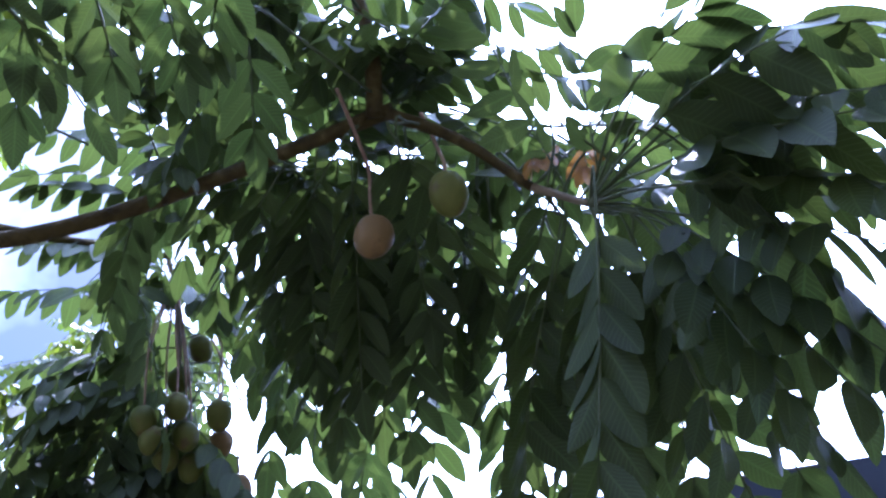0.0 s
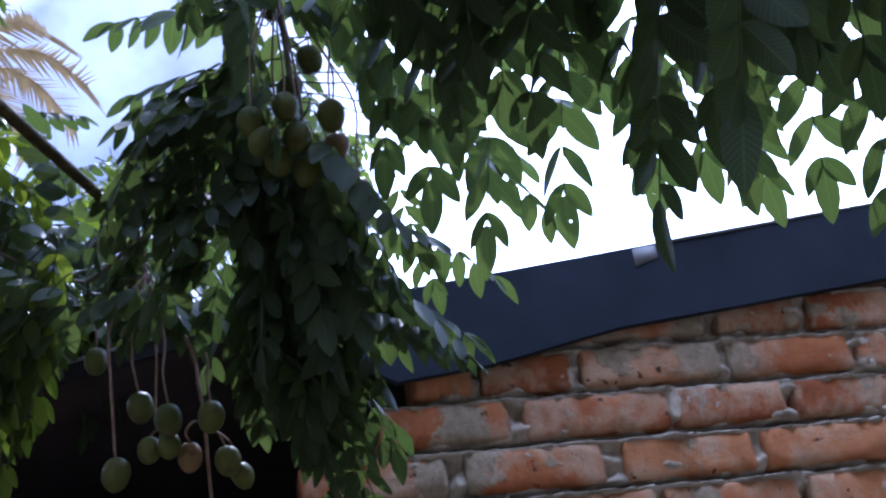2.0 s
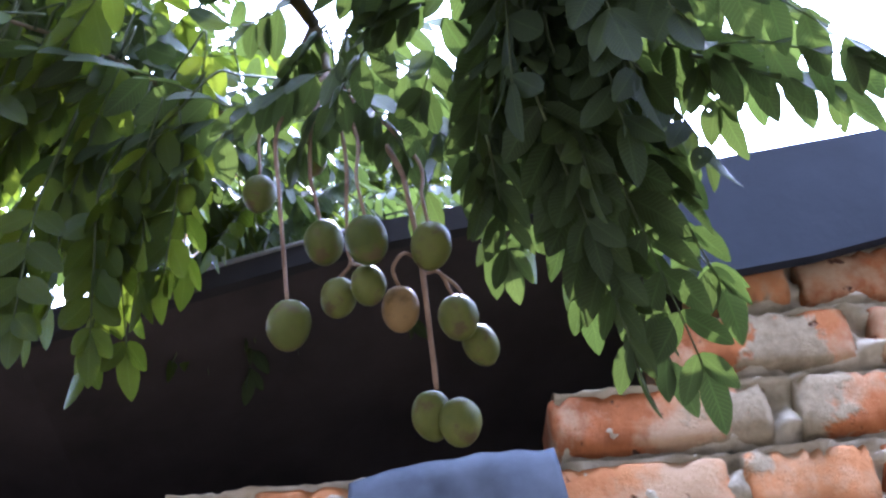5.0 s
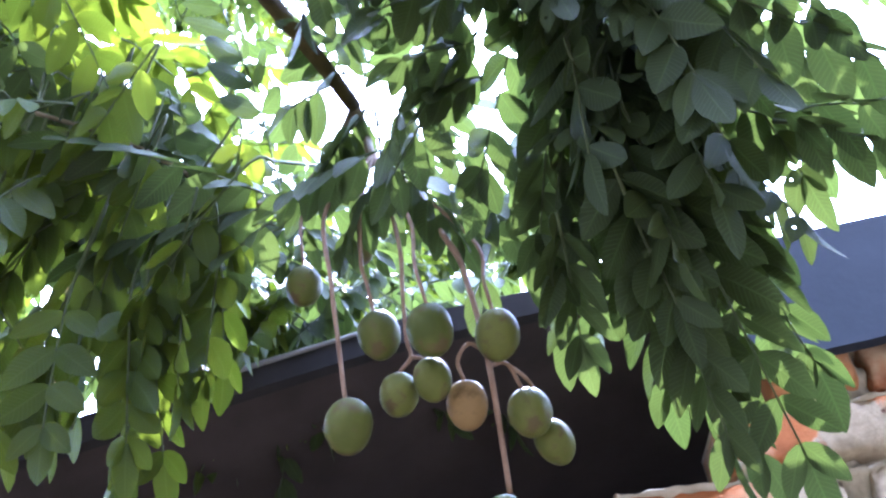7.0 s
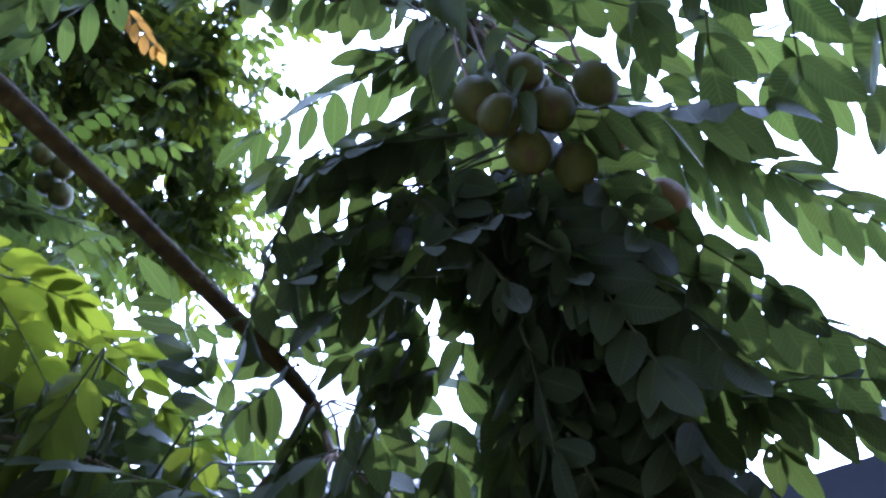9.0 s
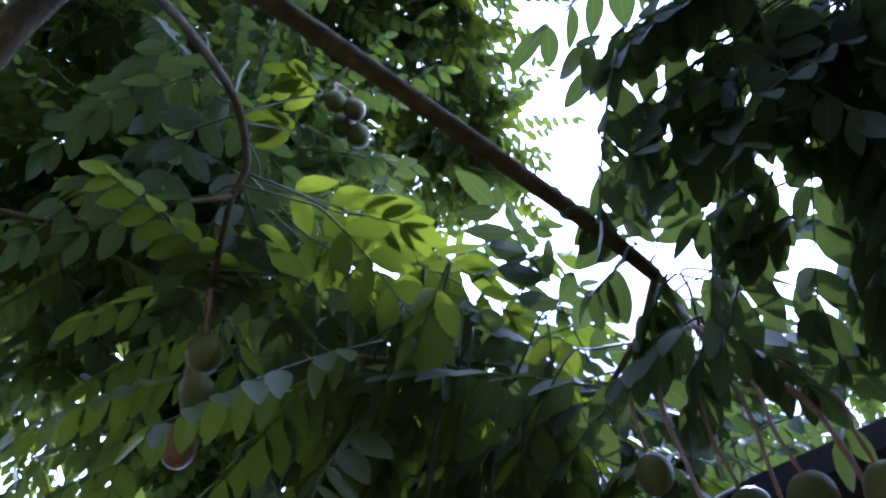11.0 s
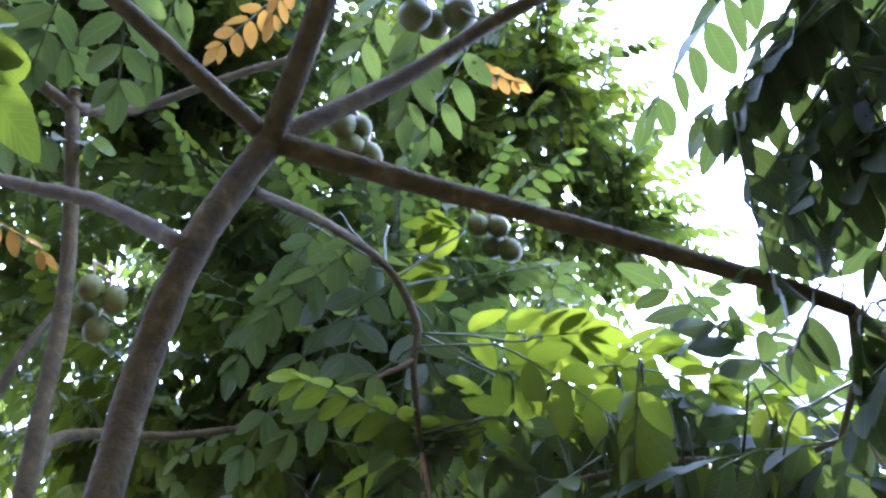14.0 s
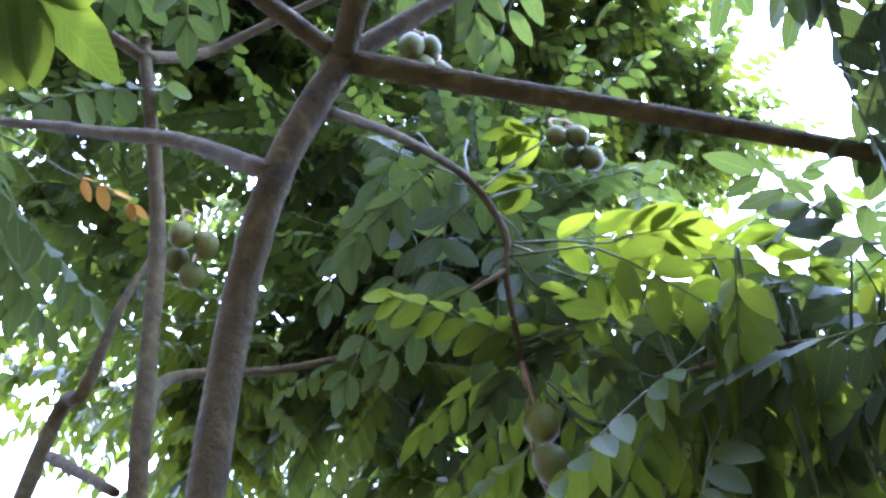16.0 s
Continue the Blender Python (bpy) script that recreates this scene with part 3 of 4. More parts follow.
part("worn_edge", bm, SHEET_EDGE, fascia, "pale worn sheet edge")

# roof: a thin sheet that falls away behind the fascia, coloured as dark as its shade
bm = bmesh.new()
for a, b in zip(xs, xs[1:]):
    for k in range(1):
        v = [bm.verts.new(p) for p in ((a, 2.30, fascia_top(a) - 0.006), (b, 2.30, fascia_top(b) - 0.006), (b, 5.2, fascia_top(b) - 0.45), (a, 5.2, fascia_top(a) - 0.45))]
        w = [bm.verts.new(q.co + Vector((0, 0, -0.012))) for q in v]
        bm.faces.new(v), bm.faces.new(w[::-1])
        for i in range(4):
            bm.faces.new((v[i], w[i], w[(i + 1) % 4], v[(i + 1) % 4]))
tagged(new("roof", mesh_of("roof", bm, SHED_SHADE, False)), "dark low-pitched shed roof sheet", "roof", kind="structure")

# the walls that close the shed, its unlit dark put into their colour
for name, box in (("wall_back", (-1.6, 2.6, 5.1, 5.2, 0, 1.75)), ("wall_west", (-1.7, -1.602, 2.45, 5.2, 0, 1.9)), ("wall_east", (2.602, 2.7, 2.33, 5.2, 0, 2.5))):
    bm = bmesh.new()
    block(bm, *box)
    tagged(new(name, mesh_of(name, bm, SHED_SHADE, False)), "inner wall of the shed, coloured dark for the unlit inside", "wall", kind="structure")

# an unseen wall added behind the yard to block light from the southern sky
bm = bmesh.new()
block(bm, -7.0, 6.0, -1.0, -0.8, 0, 6.2)
tagged(new("light_block_south", mesh_of("light_block_south", bm, PLASTER, False)), "unseen plain wall added to block southern sky light", "wall", kind="structure")

# unseen walls added on either side to hold off low sky light
for name, box in (("light_block_east", (3.4, 3.6, -0.798, 2.30, 0, 4.6)), ("light_block_west", (-4.8, -4.6, -0.798, 5.0, 0, 4.2))):
    bm = bmesh.new()
    block(bm, *box)
    tagged(new(name, mesh_of(name, bm, PLASTER, False)), "unseen plain wall added to block low sky light", "wall", kind="structure")

# cloth over the low wall
cloth = thing("cloth", (-0.32, 2.33, 1.97), "faded blue-grey cloth draped over the low brick wall", "cloth")
bm = bmesh.new()
cols = []
for i in range(37):
    u = i / 36
    x = -0.43 + 0.215 * u
    col = []
    for j in range(15):
        v = j / 14
        fold = (0.007 * math.sin(u * 9 + 1.5 * v) + 0.004 * noise.noise(Vector((u * 9, v * 3, 2)))) * (0.3 + v)
        top = 1.968 - 0.022 * (1 - u) ** 3 + 0.004 * noise.noise(Vector((u * 7, 1, 3)))
        if v < 0.3:
            p = (x, 2.40 - v / 0.3 * 0.085, top)
        else:
            d = (v - 0.3) / 0.7
            p = (x + 0.03 * d * (u - 0.4), 2.312 - fold, top - 0.004 - 0.20 * d)
        col.append(bm.verts.new(p))
    cols.append(col)
for a, b in zip(cols, cols[1:]):
    for k in range(14):
        bm.faces.new((a[k], b[k], b[k + 1], a[k + 1]))
ob = part("fabric", bm, CLOTH, cloth)
ob.modifiers.new("thick", "SOLIDIFY").thickness = 0.003

# ---- the fruit tree ----
WHORL = Vector((-0.700, 1.569, 2.385))
tree = thing("fruit_tree", (-1.16, 1.70, 0), "young fruit tree with feathery leaves and hanging green fruit", "tree")


def limb(name, pts, r0, r1, mat=BARK, seed=0, sides=12, parent=None, label=""):
    bm = bmesh.new()
    path = tube(bm, pts, r0, r1, sides, 8, 0.10, seed)
    if parent is None:
        LIMB_POINTS.extend(path[2:])
    return part(name, bm, mat, parent or tree, label)


limb("trunk", [(-1.16, 1.70, -0.05), (-1.07, 1.66, 1.0), (-0.955, 1.62, 1.80), (-0.866, 1.586, 2.155), (-0.780, 1.562, 2.285), WHORL, (-0.685, 1.568, 2.402)], 0.0135, 0.0122, seed=1, sides=16)
B1 = [WHORL, (-0.635, 1.672, 2.362), (-0.568, 1.772, 2.338), (-0.461, 1.939, 2.299), (-0.428, 1.995, 2.283)]
limb("limb", B1, 0.0102, 0.0066, seed=2)
B3 = [WHORL, (-0.60, 1.635, 2.47), (-0.502, 1.675, 2.525), (-0.37, 1.72, 2.545), (-0.235, 1.76, 2.56)]
limb("limb", B3, 0.0088, 0.0052, seed=3)
B4 = [WHORL, (-0.548, 1.488, 2.345), (-0.42, 1.415, 2.312), (-0.27, 1.345, 2.33), (-0.085, 1.16, 2.305)]
limb("limb", B4, 0.0108, 0.0075, seed=4)
limb("limb", [(-0.09, 1.165, 2.305), (-0.03, 1.14, 2.255), (0.028, 1.127, 2.192)], 0.0065, 0.0045, seed=5)
limb("limb", [(-0.10, 1.17, 2.300), (-0.105, 1.14, 2.36), (-0.12, 1.12, 2.43), (-0.13, 1.10, 2.50)], 0.0085, 0.006, seed=6)
limb("limb", [WHORL, (-0.715, 1.444, 2.433), (-0.73, 1.30, 2.48), (-0.76, 1.10, 2.56)], 0.0082, 0.006, seed=7)
limb("limb", [(-0.775, 1.556, 2.285), (-0.86, 1.52, 2.425), (-0.938, 1.485, 2.518), (-1.05, 1.44, 2.66), (-1.27, 1.35, 2.92)], 0.0078, 0.005, seed=8)
limb("limb", [(-0.732, 1.575, 2.35), (-0.739, 1.675, 2.433), (-0.757, 1.79, 2.511), (-0.763, 1.835, 2.46), (-0.782, 1.846, 2.425), (-0.803, 1.868, 2.395), (-0.828, 1.900, 2.370)], 0.005, 0.0026, seed=9)
END1 = Vector((-0.428, 1.995, 2.283))
limb("twig", [END1, (-0.46, 2.05, 2.275), (-0.508, 2.095, 2.263)], 0.0045, 0.003, TWIG, 11, 8)
limb("twig", [END1, (-0.42, 2.015, 2.265), (-0.415, 2.008, 2.225), (-0.385, 2.02, 2.19)], 0.0055, 0.003, TWIG, 10, 8)

limb("twig", [(0.028, 1.127, 2.192), (0.045, 1.11, 2.17), (0.058, 1.09, 2.145)], 0.0045, 0.003, TWIG, 12, 8)
limb("twig", [(-0.508, 2.095, 2.263), (-0.56, 2.08, 2.27), (-0.64, 2.02, 2.29), (-0.72, 1.98, 2.30)], 0.003, 0.002, TWIG, 13, 8)
limb("twig", [(-0.235, 1.76, 2.56), (-0.222, 1.766, 2.48), (-0.215, 1.775, 2.40), (-0.212, 1.80, 2.30), (-0.20, 1.83, 2.22)], 0.004, 0.0022, TWIG, 14, 8)
limb("twig", [(-0.782, 1.846, 2.425), (-0.795, 1.838, 2.418), (-0.818, 1.832, 2.420)], 0.0035, 0.002, TWIG, 15, 8)

# bunch over the shed opening
NODE = Vector((-0.415, 2.005, 2.225))
BUNCH = [((-0.453, 2.013, 1.942), 0, 1.0), ((-0.425, 2.028, 2.036), 0, 0.97), ((-0.386, 1.980, 1.997), 0, 1.0), ((-0.363, 2.035, 1.965), 1, 1.0), ((-0.297, 2.070, 1.946), 0, 0.92),
         ((-0.334, 2.008, 2.008), 0, 0.97), ((-0.321, 2.078, 1.878), 0, 1.1), ((-0.414, 2.028, 1.976), 0, 0.95), ((-0.388, 2.012, 1.975), 0, 0.9), ((-0.315, 2.047, 1.960), 0, 1.0),
         ((-0.343, 2.088, 1.892), 0, 0.95), ((-0.486, 2.050, 2.116), 0, 1.0), ((-0.437, 2.038, 2.145), 0, 0.95)]
for i, (p, rus, s) in enumerate(BUNCH):
    fruit(p, 20 + i, s, bool(rus), group="fruits of the hanging bunch", tilt=0.5 if i in (4, 6, 10) else 0.15)
STALKS = [([NODE, (-0.36, 2.011, 2.115), (-0.349, 2.010, 2.058), (-0.343, 2.023, 2.004), (-0.341, 2.037, 1.966), (-0.338, 2.074, 1.908)], 0.0028, 0.0022),
          ([(-0.344, 2.021, 2.004), (-0.357, 2.010, 2.004), (-0.367, 2.014, 1.992), (-0.363, 2.030, 1.985)], 0.0018, 0.0015),
          ([(-0.341, 2.028, 1.995), (-0.328, 2.030, 1.996), (-0.318, 2.043, 1.980)], 0.0018, 0.0015),
          ([(-0.328, 2.030, 1.996), (-0.312, 2.040, 1.984), (-0.300, 2.060, 1.963)], 0.0017, 0.0014)]
STALKS += [([NODE, (-0.402, 1.994, 2.108), (-0.403, 2.003, 2.057), (-0.404, 2.012, 2.018), (-0.402, 2.016, 2.002), (-0.412, 2.024, 1.994)], 0.0020, 0.0015),
           ([(-0.402, 2.016, 2.002), (-0.394, 2.013, 1.997), (-0.389, 2.012, 1.991)], 0.0016, 0.0014),
           ([NODE, (-0.459, 1.985, 2.141), (-0.458, 1.985, 2.056), (-0.456, 1.995, 2.010), (-0.454, 2.010, 1.962)], 0.0020, 0.0016),
           ([NODE, (-0.430, 1.990, 2.151), (-0.434, 2.003, 2.096), (-0.431, 2.010, 2.076), (-0.427, 2.026, 2.054)], 0.0019, 0.0015)]
STALKS += [([NODE, (-0.391, 1.985, 2.121), (-0.392, 1.973, 2.060), (-0.386, 1.978, 2.017)], 0.0019, 0.0015), ([NODE, (-0.342, 1.998, 2.105), (-0.338, 1.998, 2.055), (-0.334, 2.006, 2.027)], 0.0019, 0.0015),
           ([NODE, (-0.48, 2.035, 2.20), (-0.486, 2.048, 2.136)], 0.0018, 0.0015), ([NODE, (-0.43, 2.03, 2.20), (-0.437, 2.037, 2.163)], 0.0018, 0.0015)]
for i, (pts, r0, r1) in enumerate(STALKS):
    bm = bmesh.new()
    tube(bm, pts, r0, r1, 7, 7, 0.16, 300 + i)
    part("fruit_stalk", bm, STALK, tree)

# cluster on the upper limb
C_NODE = Vector((-0.225, 1.755, 2.53))
CLUSTER = [(-0.267, 1.708, 2.258), (-0.227, 1.701, 2.276), (-0.256, 1.710, 2.232), (-0.214, 1.716, 2.242), (-0.171, 1.719, 2.275),
           (-0.237, 1.738, 2.224), (-0.203, 1.753, 2.217), (-0.165, 1.750, 2.250), (-0.136, 1.790, 2.204), (-0.215, 1.775, 2.36), (-0.185, 1.79, 2.42), (-0.231, 1.767, 2.49)]
for i, p in enumerate(CLUSTER):
    ob = fruit(p, 60 + i, 1.0, i in (7, 8), group="fruits of the upper cluster")
    stalk_to(ob, p, C_NODE, 70 + i, 1.0, 0.0014, 0.4)
# single fruits and the far clusters
for i, (p, node, rus) in enumerate((((-0.106, 1.199, 2.177), (-0.142, 1.148, 2.312), 1), ((-0.046, 1.150, 2.195), (-0.06, 1.15, 2.295), 0),
                                    ((-0.850, 1.935, 2.320), (-0.828, 1.900, 2.370), 0), ((-0.853, 1.937, 2.268), (-0.828, 1.900, 2.370), 0), ((-0.90, 1.985, 2.265), (-0.828, 1.900, 2.370), 1))):
    ob = fruit(p, 90 + i, 1.08, bool(rus), group="single fruits")
    stalk_to(ob, p, node, 95 + i, 1.08, 0.0017, 0.55)
FAR_CLUSTERS = [((-1.155, 1.69, 2.813), (-1.145, 1.723, 2.808), (-1.191, 1.707, 2.811), (-1.183, 1.728, 2.784)),
                ((-0.765, 1.761, 2.837), (-0.755, 1.785, 2.853), (-0.776, 1.787, 2.825), (-0.766, 1.81, 2.818)),
                ((-0.570, 1.640, 2.595), (-0.536, 1.667, 2.590), (-0.559, 1.622, 2.624), (-0.567, 1.671, 2.628)),
                ((-0.758, 2.05, 2.933), (-0.737, 2.07, 2.927), (-0.764, 2.093, 2.931), (-0.745, 2.102, 2.906))]
for c, group_ in enumerate(FAR_CLUSTERS):
    top = sum((Vector(p) for p in group_), Vector()) / 4 + Vector((0, 0.01, 0.10))
    for i, p in enumerate(group_):
        ob = fruit(p, 110 + 7 * c + i, 1.0, False, group="fruits of the high clusters")
        stalk_to(ob, p, top, 140 + 7 * c + i)

# leaves, shoot by shoot: foot and tip
OVER_WALL = [((0.022, 1.239, 2.251), (0.075, 1.646, 2.103)), ((0.035, 1.239, 2.245), (0.17, 1.608, 2.108)), ((0.136, 1.292, 2.243), (0.277, 1.568, 2.069)),
    ((0.162, 1.253, 2.188), (0.284, 1.475, 2.018)), ((0.087, 1.179, 2.199), (0.196, 1.461, 2.024)), ((0.126, 1.153, 2.198), (0.279, 1.381, 1.921)),
    ((0.135, 1.106, 2.158), (0.214, 1.207, 1.824)), ((0.139, 1.104, 2.157), (0.199, 1.114, 1.895)), ((0.079, 1.064, 2.109), (0.1, 1.183, 1.954)),
    ((0.072, 1.105, 2.135), (0.092, 1.303, 1.974)), ((0.058, 1.138, 2.159), (0.079, 1.409, 2.018)), ((0.075, 1.069, 2.106), (0.139, 1.174, 1.919)),
    ((0.084, 1.082, 2.118), (0.148, 1.118, 1.883)), ((0.068, 1.217, 2.249), (0.199, 1.54, 2.086))]
NEAR_SHOOT = [((0.076, 1.038, 2.088), (0.097, 0.958, 1.843)), ((0.081, 1.047, 2.108), (0.135, 0.914, 1.881)), ((0.075, 1.037, 2.124), (0.073, 0.859, 2.021)),
    ((0.074, 1.044, 2.167), (0.072, 0.861, 2.099)), ((0.093, 1.011, 2.104), (0.095, 0.822, 1.944)), ((0.085, 0.985, 2.213), (0.088, 0.793, 2.06)),
    ((0.106, 0.979, 2.039), (0.101, 0.843, 1.914)), ((0.073, 1.087, 2.172), (0.046, 1.017, 2.283)), ((0.054, 1.115, 2.187), (-0.012, 1.075, 2.335)),
    ((0.032, 1.128, 2.188), (-0.005, 1.176, 2.313)), ((0.088, 1.035, 2.081), (0.117, 0.915, 1.833)), ((0.069, 1.084, 2.209), (0.089, 0.946, 2.241)),
    ((0.081, 0.991, 2.133), (0.095, 0.796, 2.003)), ((0.078, 1.055, 2.102), (0.114, 1.0, 1.896))]
UNDER_LIMB = [((-0.109, 1.331, 2.354), (-0.12, 1.657, 2.182)), ((-0.087, 1.267, 2.339), (-0.07, 1.667, 2.145)), ((-0.053, 1.268, 2.327), (0.007, 1.748, 2.128)),
    ((-0.132, 1.327, 2.364), (-0.101, 1.623, 2.232)), ((-0.07, 1.267, 2.333), (-0.049, 1.584, 2.177)), ((-0.051, 1.223, 2.297), (-0.011, 1.519, 2.167)),
    ((-0.04, 1.181, 2.261), (0.019, 1.525, 2.142)), ((-0.138, 1.332, 2.361), (-0.179, 1.456, 2.309)), ((-0.194, 1.298, 2.326), (-0.123, 1.467, 2.251)),
    ((-0.143, 1.234, 2.307), (-0.096, 1.483, 2.217)), ((-0.123, 1.183, 2.28), (-0.057, 1.446, 2.16)), ((-0.133, 1.189, 2.276), (-0.165, 1.524, 2.27)),
    ((-0.175, 1.252, 2.296), (-0.207, 1.501, 2.315)), ((-0.096, 1.127, 2.253), (-0.005, 1.345, 2.193)), ((-0.101, 1.132, 2.25), (0.061, 1.316, 2.193))]
OVER_LIMB = [((-0.183, 1.421, 2.443), (-0.404, 1.488, 2.536)), ((-0.2, 1.444, 2.451), (-0.358, 1.417, 2.58)), ((-0.116, 1.324, 2.426), (-0.302, 1.36, 2.522)),
    ((-0.151, 1.345, 2.414), (-0.254, 1.282, 2.495)), ((-0.102, 1.279, 2.395), (-0.196, 1.199, 2.425)), ((-0.102, 1.152, 2.401), (-0.201, 1.141, 2.409)),
    ((-0.241, 1.489, 2.467), (-0.421, 1.548, 2.513)), ((-0.292, 1.52, 2.467), (-0.407, 1.556, 2.503)), ((-0.081, 1.158, 2.362), (-0.046, 1.062, 2.361)),
    ((-0.103, 1.13, 2.393), (-0.151, 1.179, 2.363)), ((-0.059, 1.213, 2.372), (-0.011, 1.136, 2.352)), ((-0.262, 1.478, 2.436), (-0.223, 1.367, 2.478))]
NEAR_TOP = [((-0.446, 0.957, 2.182), (-0.365, 1.057, 2.163)), ((-0.377, 0.942, 2.199), (-0.349, 1.011, 2.166)), ((-0.333, 0.939, 2.201), (-0.302, 1.003, 2.17)),
    ((-0.279, 0.937, 2.198), (-0.28, 1.016, 2.197)), ((-0.255, 0.986, 2.219), (-0.234, 1.09, 2.187)), ((-0.405, 0.948, 2.193), (-0.412, 1.059, 2.158))]
BUNCH_SHOOT_LEFT = [((-0.25, 1.76, 2.47), (-0.447, 1.867, 2.555)), ((-0.24, 1.77, 2.36), (-0.40, 1.765, 2.28)), ((-0.26, 1.79, 2.41), (-0.415, 1.845, 2.41)),
    ((-0.27, 1.75, 2.545), (-0.42, 1.70, 2.52)), ((-0.297, 1.812, 2.32), (-0.407, 1.777, 2.276)), ((-0.301, 1.847, 2.273), (-0.404, 1.861, 2.269)), ((-0.277, 1.808, 2.377), (-0.421, 1.766, 2.305)),
    ((-0.297, 1.821, 2.29), (-0.39, 1.807, 2.258)), ((-0.315, 1.854, 2.246), (-0.398, 1.856, 2.223)), ((-0.241, 1.801, 2.49), (-0.323, 1.777, 2.51)),
    ((-0.315, 1.877, 2.202), (-0.386, 1.872, 2.185)), ((-0.319, 1.824, 2.267), (-0.394, 1.822, 2.235)), ((-0.24, 1.8, 2.34), (-0.427, 1.884, 2.307)),
    ((-0.23, 1.81, 2.26), (-0.402, 1.807, 2.16))]
BUNCH_SHOOT_RIGHT = [((-0.108, 1.799, 2.4), (0.16, 1.828, 2.375)), ((-0.104, 1.847, 2.371), (0.129, 1.967, 2.371)), ((-0.123, 1.896, 2.242), (0.067, 1.979, 2.179)),
    ((-0.168, 1.899, 2.147), (0.001, 1.909, 2.057)), ((-0.187, 1.922, 2.072), (-0.133, 1.944, 2.02)), ((-0.096, 1.793, 2.458), (0.171, 1.805, 2.447)),
    ((-0.107, 1.834, 2.38), (0.037, 1.876, 2.354)), ((-0.118, 1.685, 2.413), (-0.078, 1.791, 2.338)), ((-0.077, 1.875, 2.296), (-0.012, 2.024, 2.198)),
    ((-0.12, 1.8, 2.38), (0.152, 1.928, 2.246)), ((-0.17, 1.8, 2.15), (-0.036, 1.8, 1.998))]
BUNCH_SHOOT_DOWN = [((-0.254, 1.803, 2.295), (-0.332, 1.949, 2.124)), ((-0.224, 1.805, 2.263), (-0.292, 1.978, 2.069)), ((-0.193, 1.797, 2.26), (-0.247, 1.962, 2.077)),
    ((-0.165, 1.822, 2.26), (-0.202, 1.986, 2.066)), ((-0.225, 1.794, 2.318), (-0.347, 1.905, 2.208)), ((-0.148, 1.813, 2.285), (-0.148, 1.952, 2.116)),
    ((-0.264, 1.839, 2.13), (-0.103, 2.007, 1.952)), ((-0.233, 1.854, 2.081), (-0.128, 2.026, 1.883)), ((-0.251, 1.844, 2.094), (-0.184, 2.01, 1.89)),
    ((-0.135, 1.872, 2.085), (-0.034, 1.808, 1.992)), ((-0.245, 1.908, 2.081), (-0.205, 2.046, 1.971)), ((-0.21, 1.938, 2.039), (-0.138, 2.08, 1.921)),
    ((-0.221, 1.915, 2.066), (-0.09, 2.05, 1.991))]
LOW_SHOOT = [((-0.506, 2.111, 2.256), (-0.554, 1.974, 2.441)), ((-0.508, 2.109, 2.257), (-0.604, 2.045, 2.376)), ((-0.509, 2.111, 2.255), (-0.658, 2.045, 2.362)),
    ((-0.511, 2.112, 2.253), (-0.642, 2.072, 2.27)), ((-0.511, 2.112, 2.253), (-0.629, 2.085, 2.182)), ((-0.506, 2.111, 2.256), (-0.405, 2.141, 2.3)),
    ((-0.504, 2.112, 2.255), (-0.422, 2.172, 2.265)), ((-0.431, 2.059, 2.326), (-0.288, 2.16, 2.29)), ((-0.387, 2.057, 2.329), (-0.285, 2.04, 2.336)),
    ((-0.452, 2.003, 2.211), (-0.382, 2.075, 2.211)), ((-0.373, 2.025, 2.188), (-0.297, 2.082, 2.193)), ((-0.488, 2.016, 2.186), (-0.68, 1.972, 2.246)),
    ((-0.488, 2.016, 2.186), (-0.666, 2.041, 2.173)), ((-0.491, 2.017, 2.184), (-0.614, 2.06, 2.084))]
ROOFSIDE = [((-0.531, 2.017, 2.26), (-0.631, 2.089, 2.171)), ((-0.575, 2.008, 2.193), (-0.646, 2.103, 1.986)), ((-0.617, 2.032, 2.131), (-0.61, 2.106, 1.995)),
    ((-0.557, 2.018, 2.187), (-0.564, 2.107, 2.089)), ((-0.639, 1.976, 2.272), (-0.745, 2.054, 2.166)), ((-0.6, 1.983, 2.276), (-0.672, 2.066, 2.107)),
    ((-0.665, 2.02, 2.158), (-0.731, 2.094, 2.047)), ((-0.697, 2.014, 2.292), (-0.774, 2.054, 2.227)), ((-0.533, 1.993, 2.28), (-0.553, 2.095, 2.182)),
    ((-0.609, 2.01, 2.252), (-0.706, 2.02, 2.214)), ((-0.712, 2.03, 2.203), (-0.789, 2.072, 2.125)), ((-0.525, 1.987, 2.21), (-0.646, 2.064, 2.061)),
    ((-0.598, 1.929, 2.32), (-0.699, 1.998, 2.208)), ((-0.557, 2.033, 2.145), (-0.571, 2.063, 2.042))]
ROOF_CORNER = [((-0.8, 2.054, 2.138), (-0.745, 2.101, 2.03)), ((-0.763, 2.049, 2.163), (-0.71, 2.109, 2.038)), ((-0.674, 2.018, 2.113), (-0.685, 2.035, 1.984)),
    ((-0.628, 2.03, 2.119), (-0.628, 2.059, 1.981)), ((-0.82, 2.04, 2.218), (-0.788, 2.092, 2.103)), ((-0.764, 2.12, 2.163), (-0.773, 2.123, 2.073)),
    ((-0.711, 2.076, 2.1), (-0.735, 2.062, 2.008)), ((-0.584, 2.027, 2.142), (-0.588, 2.047, 2.021))]
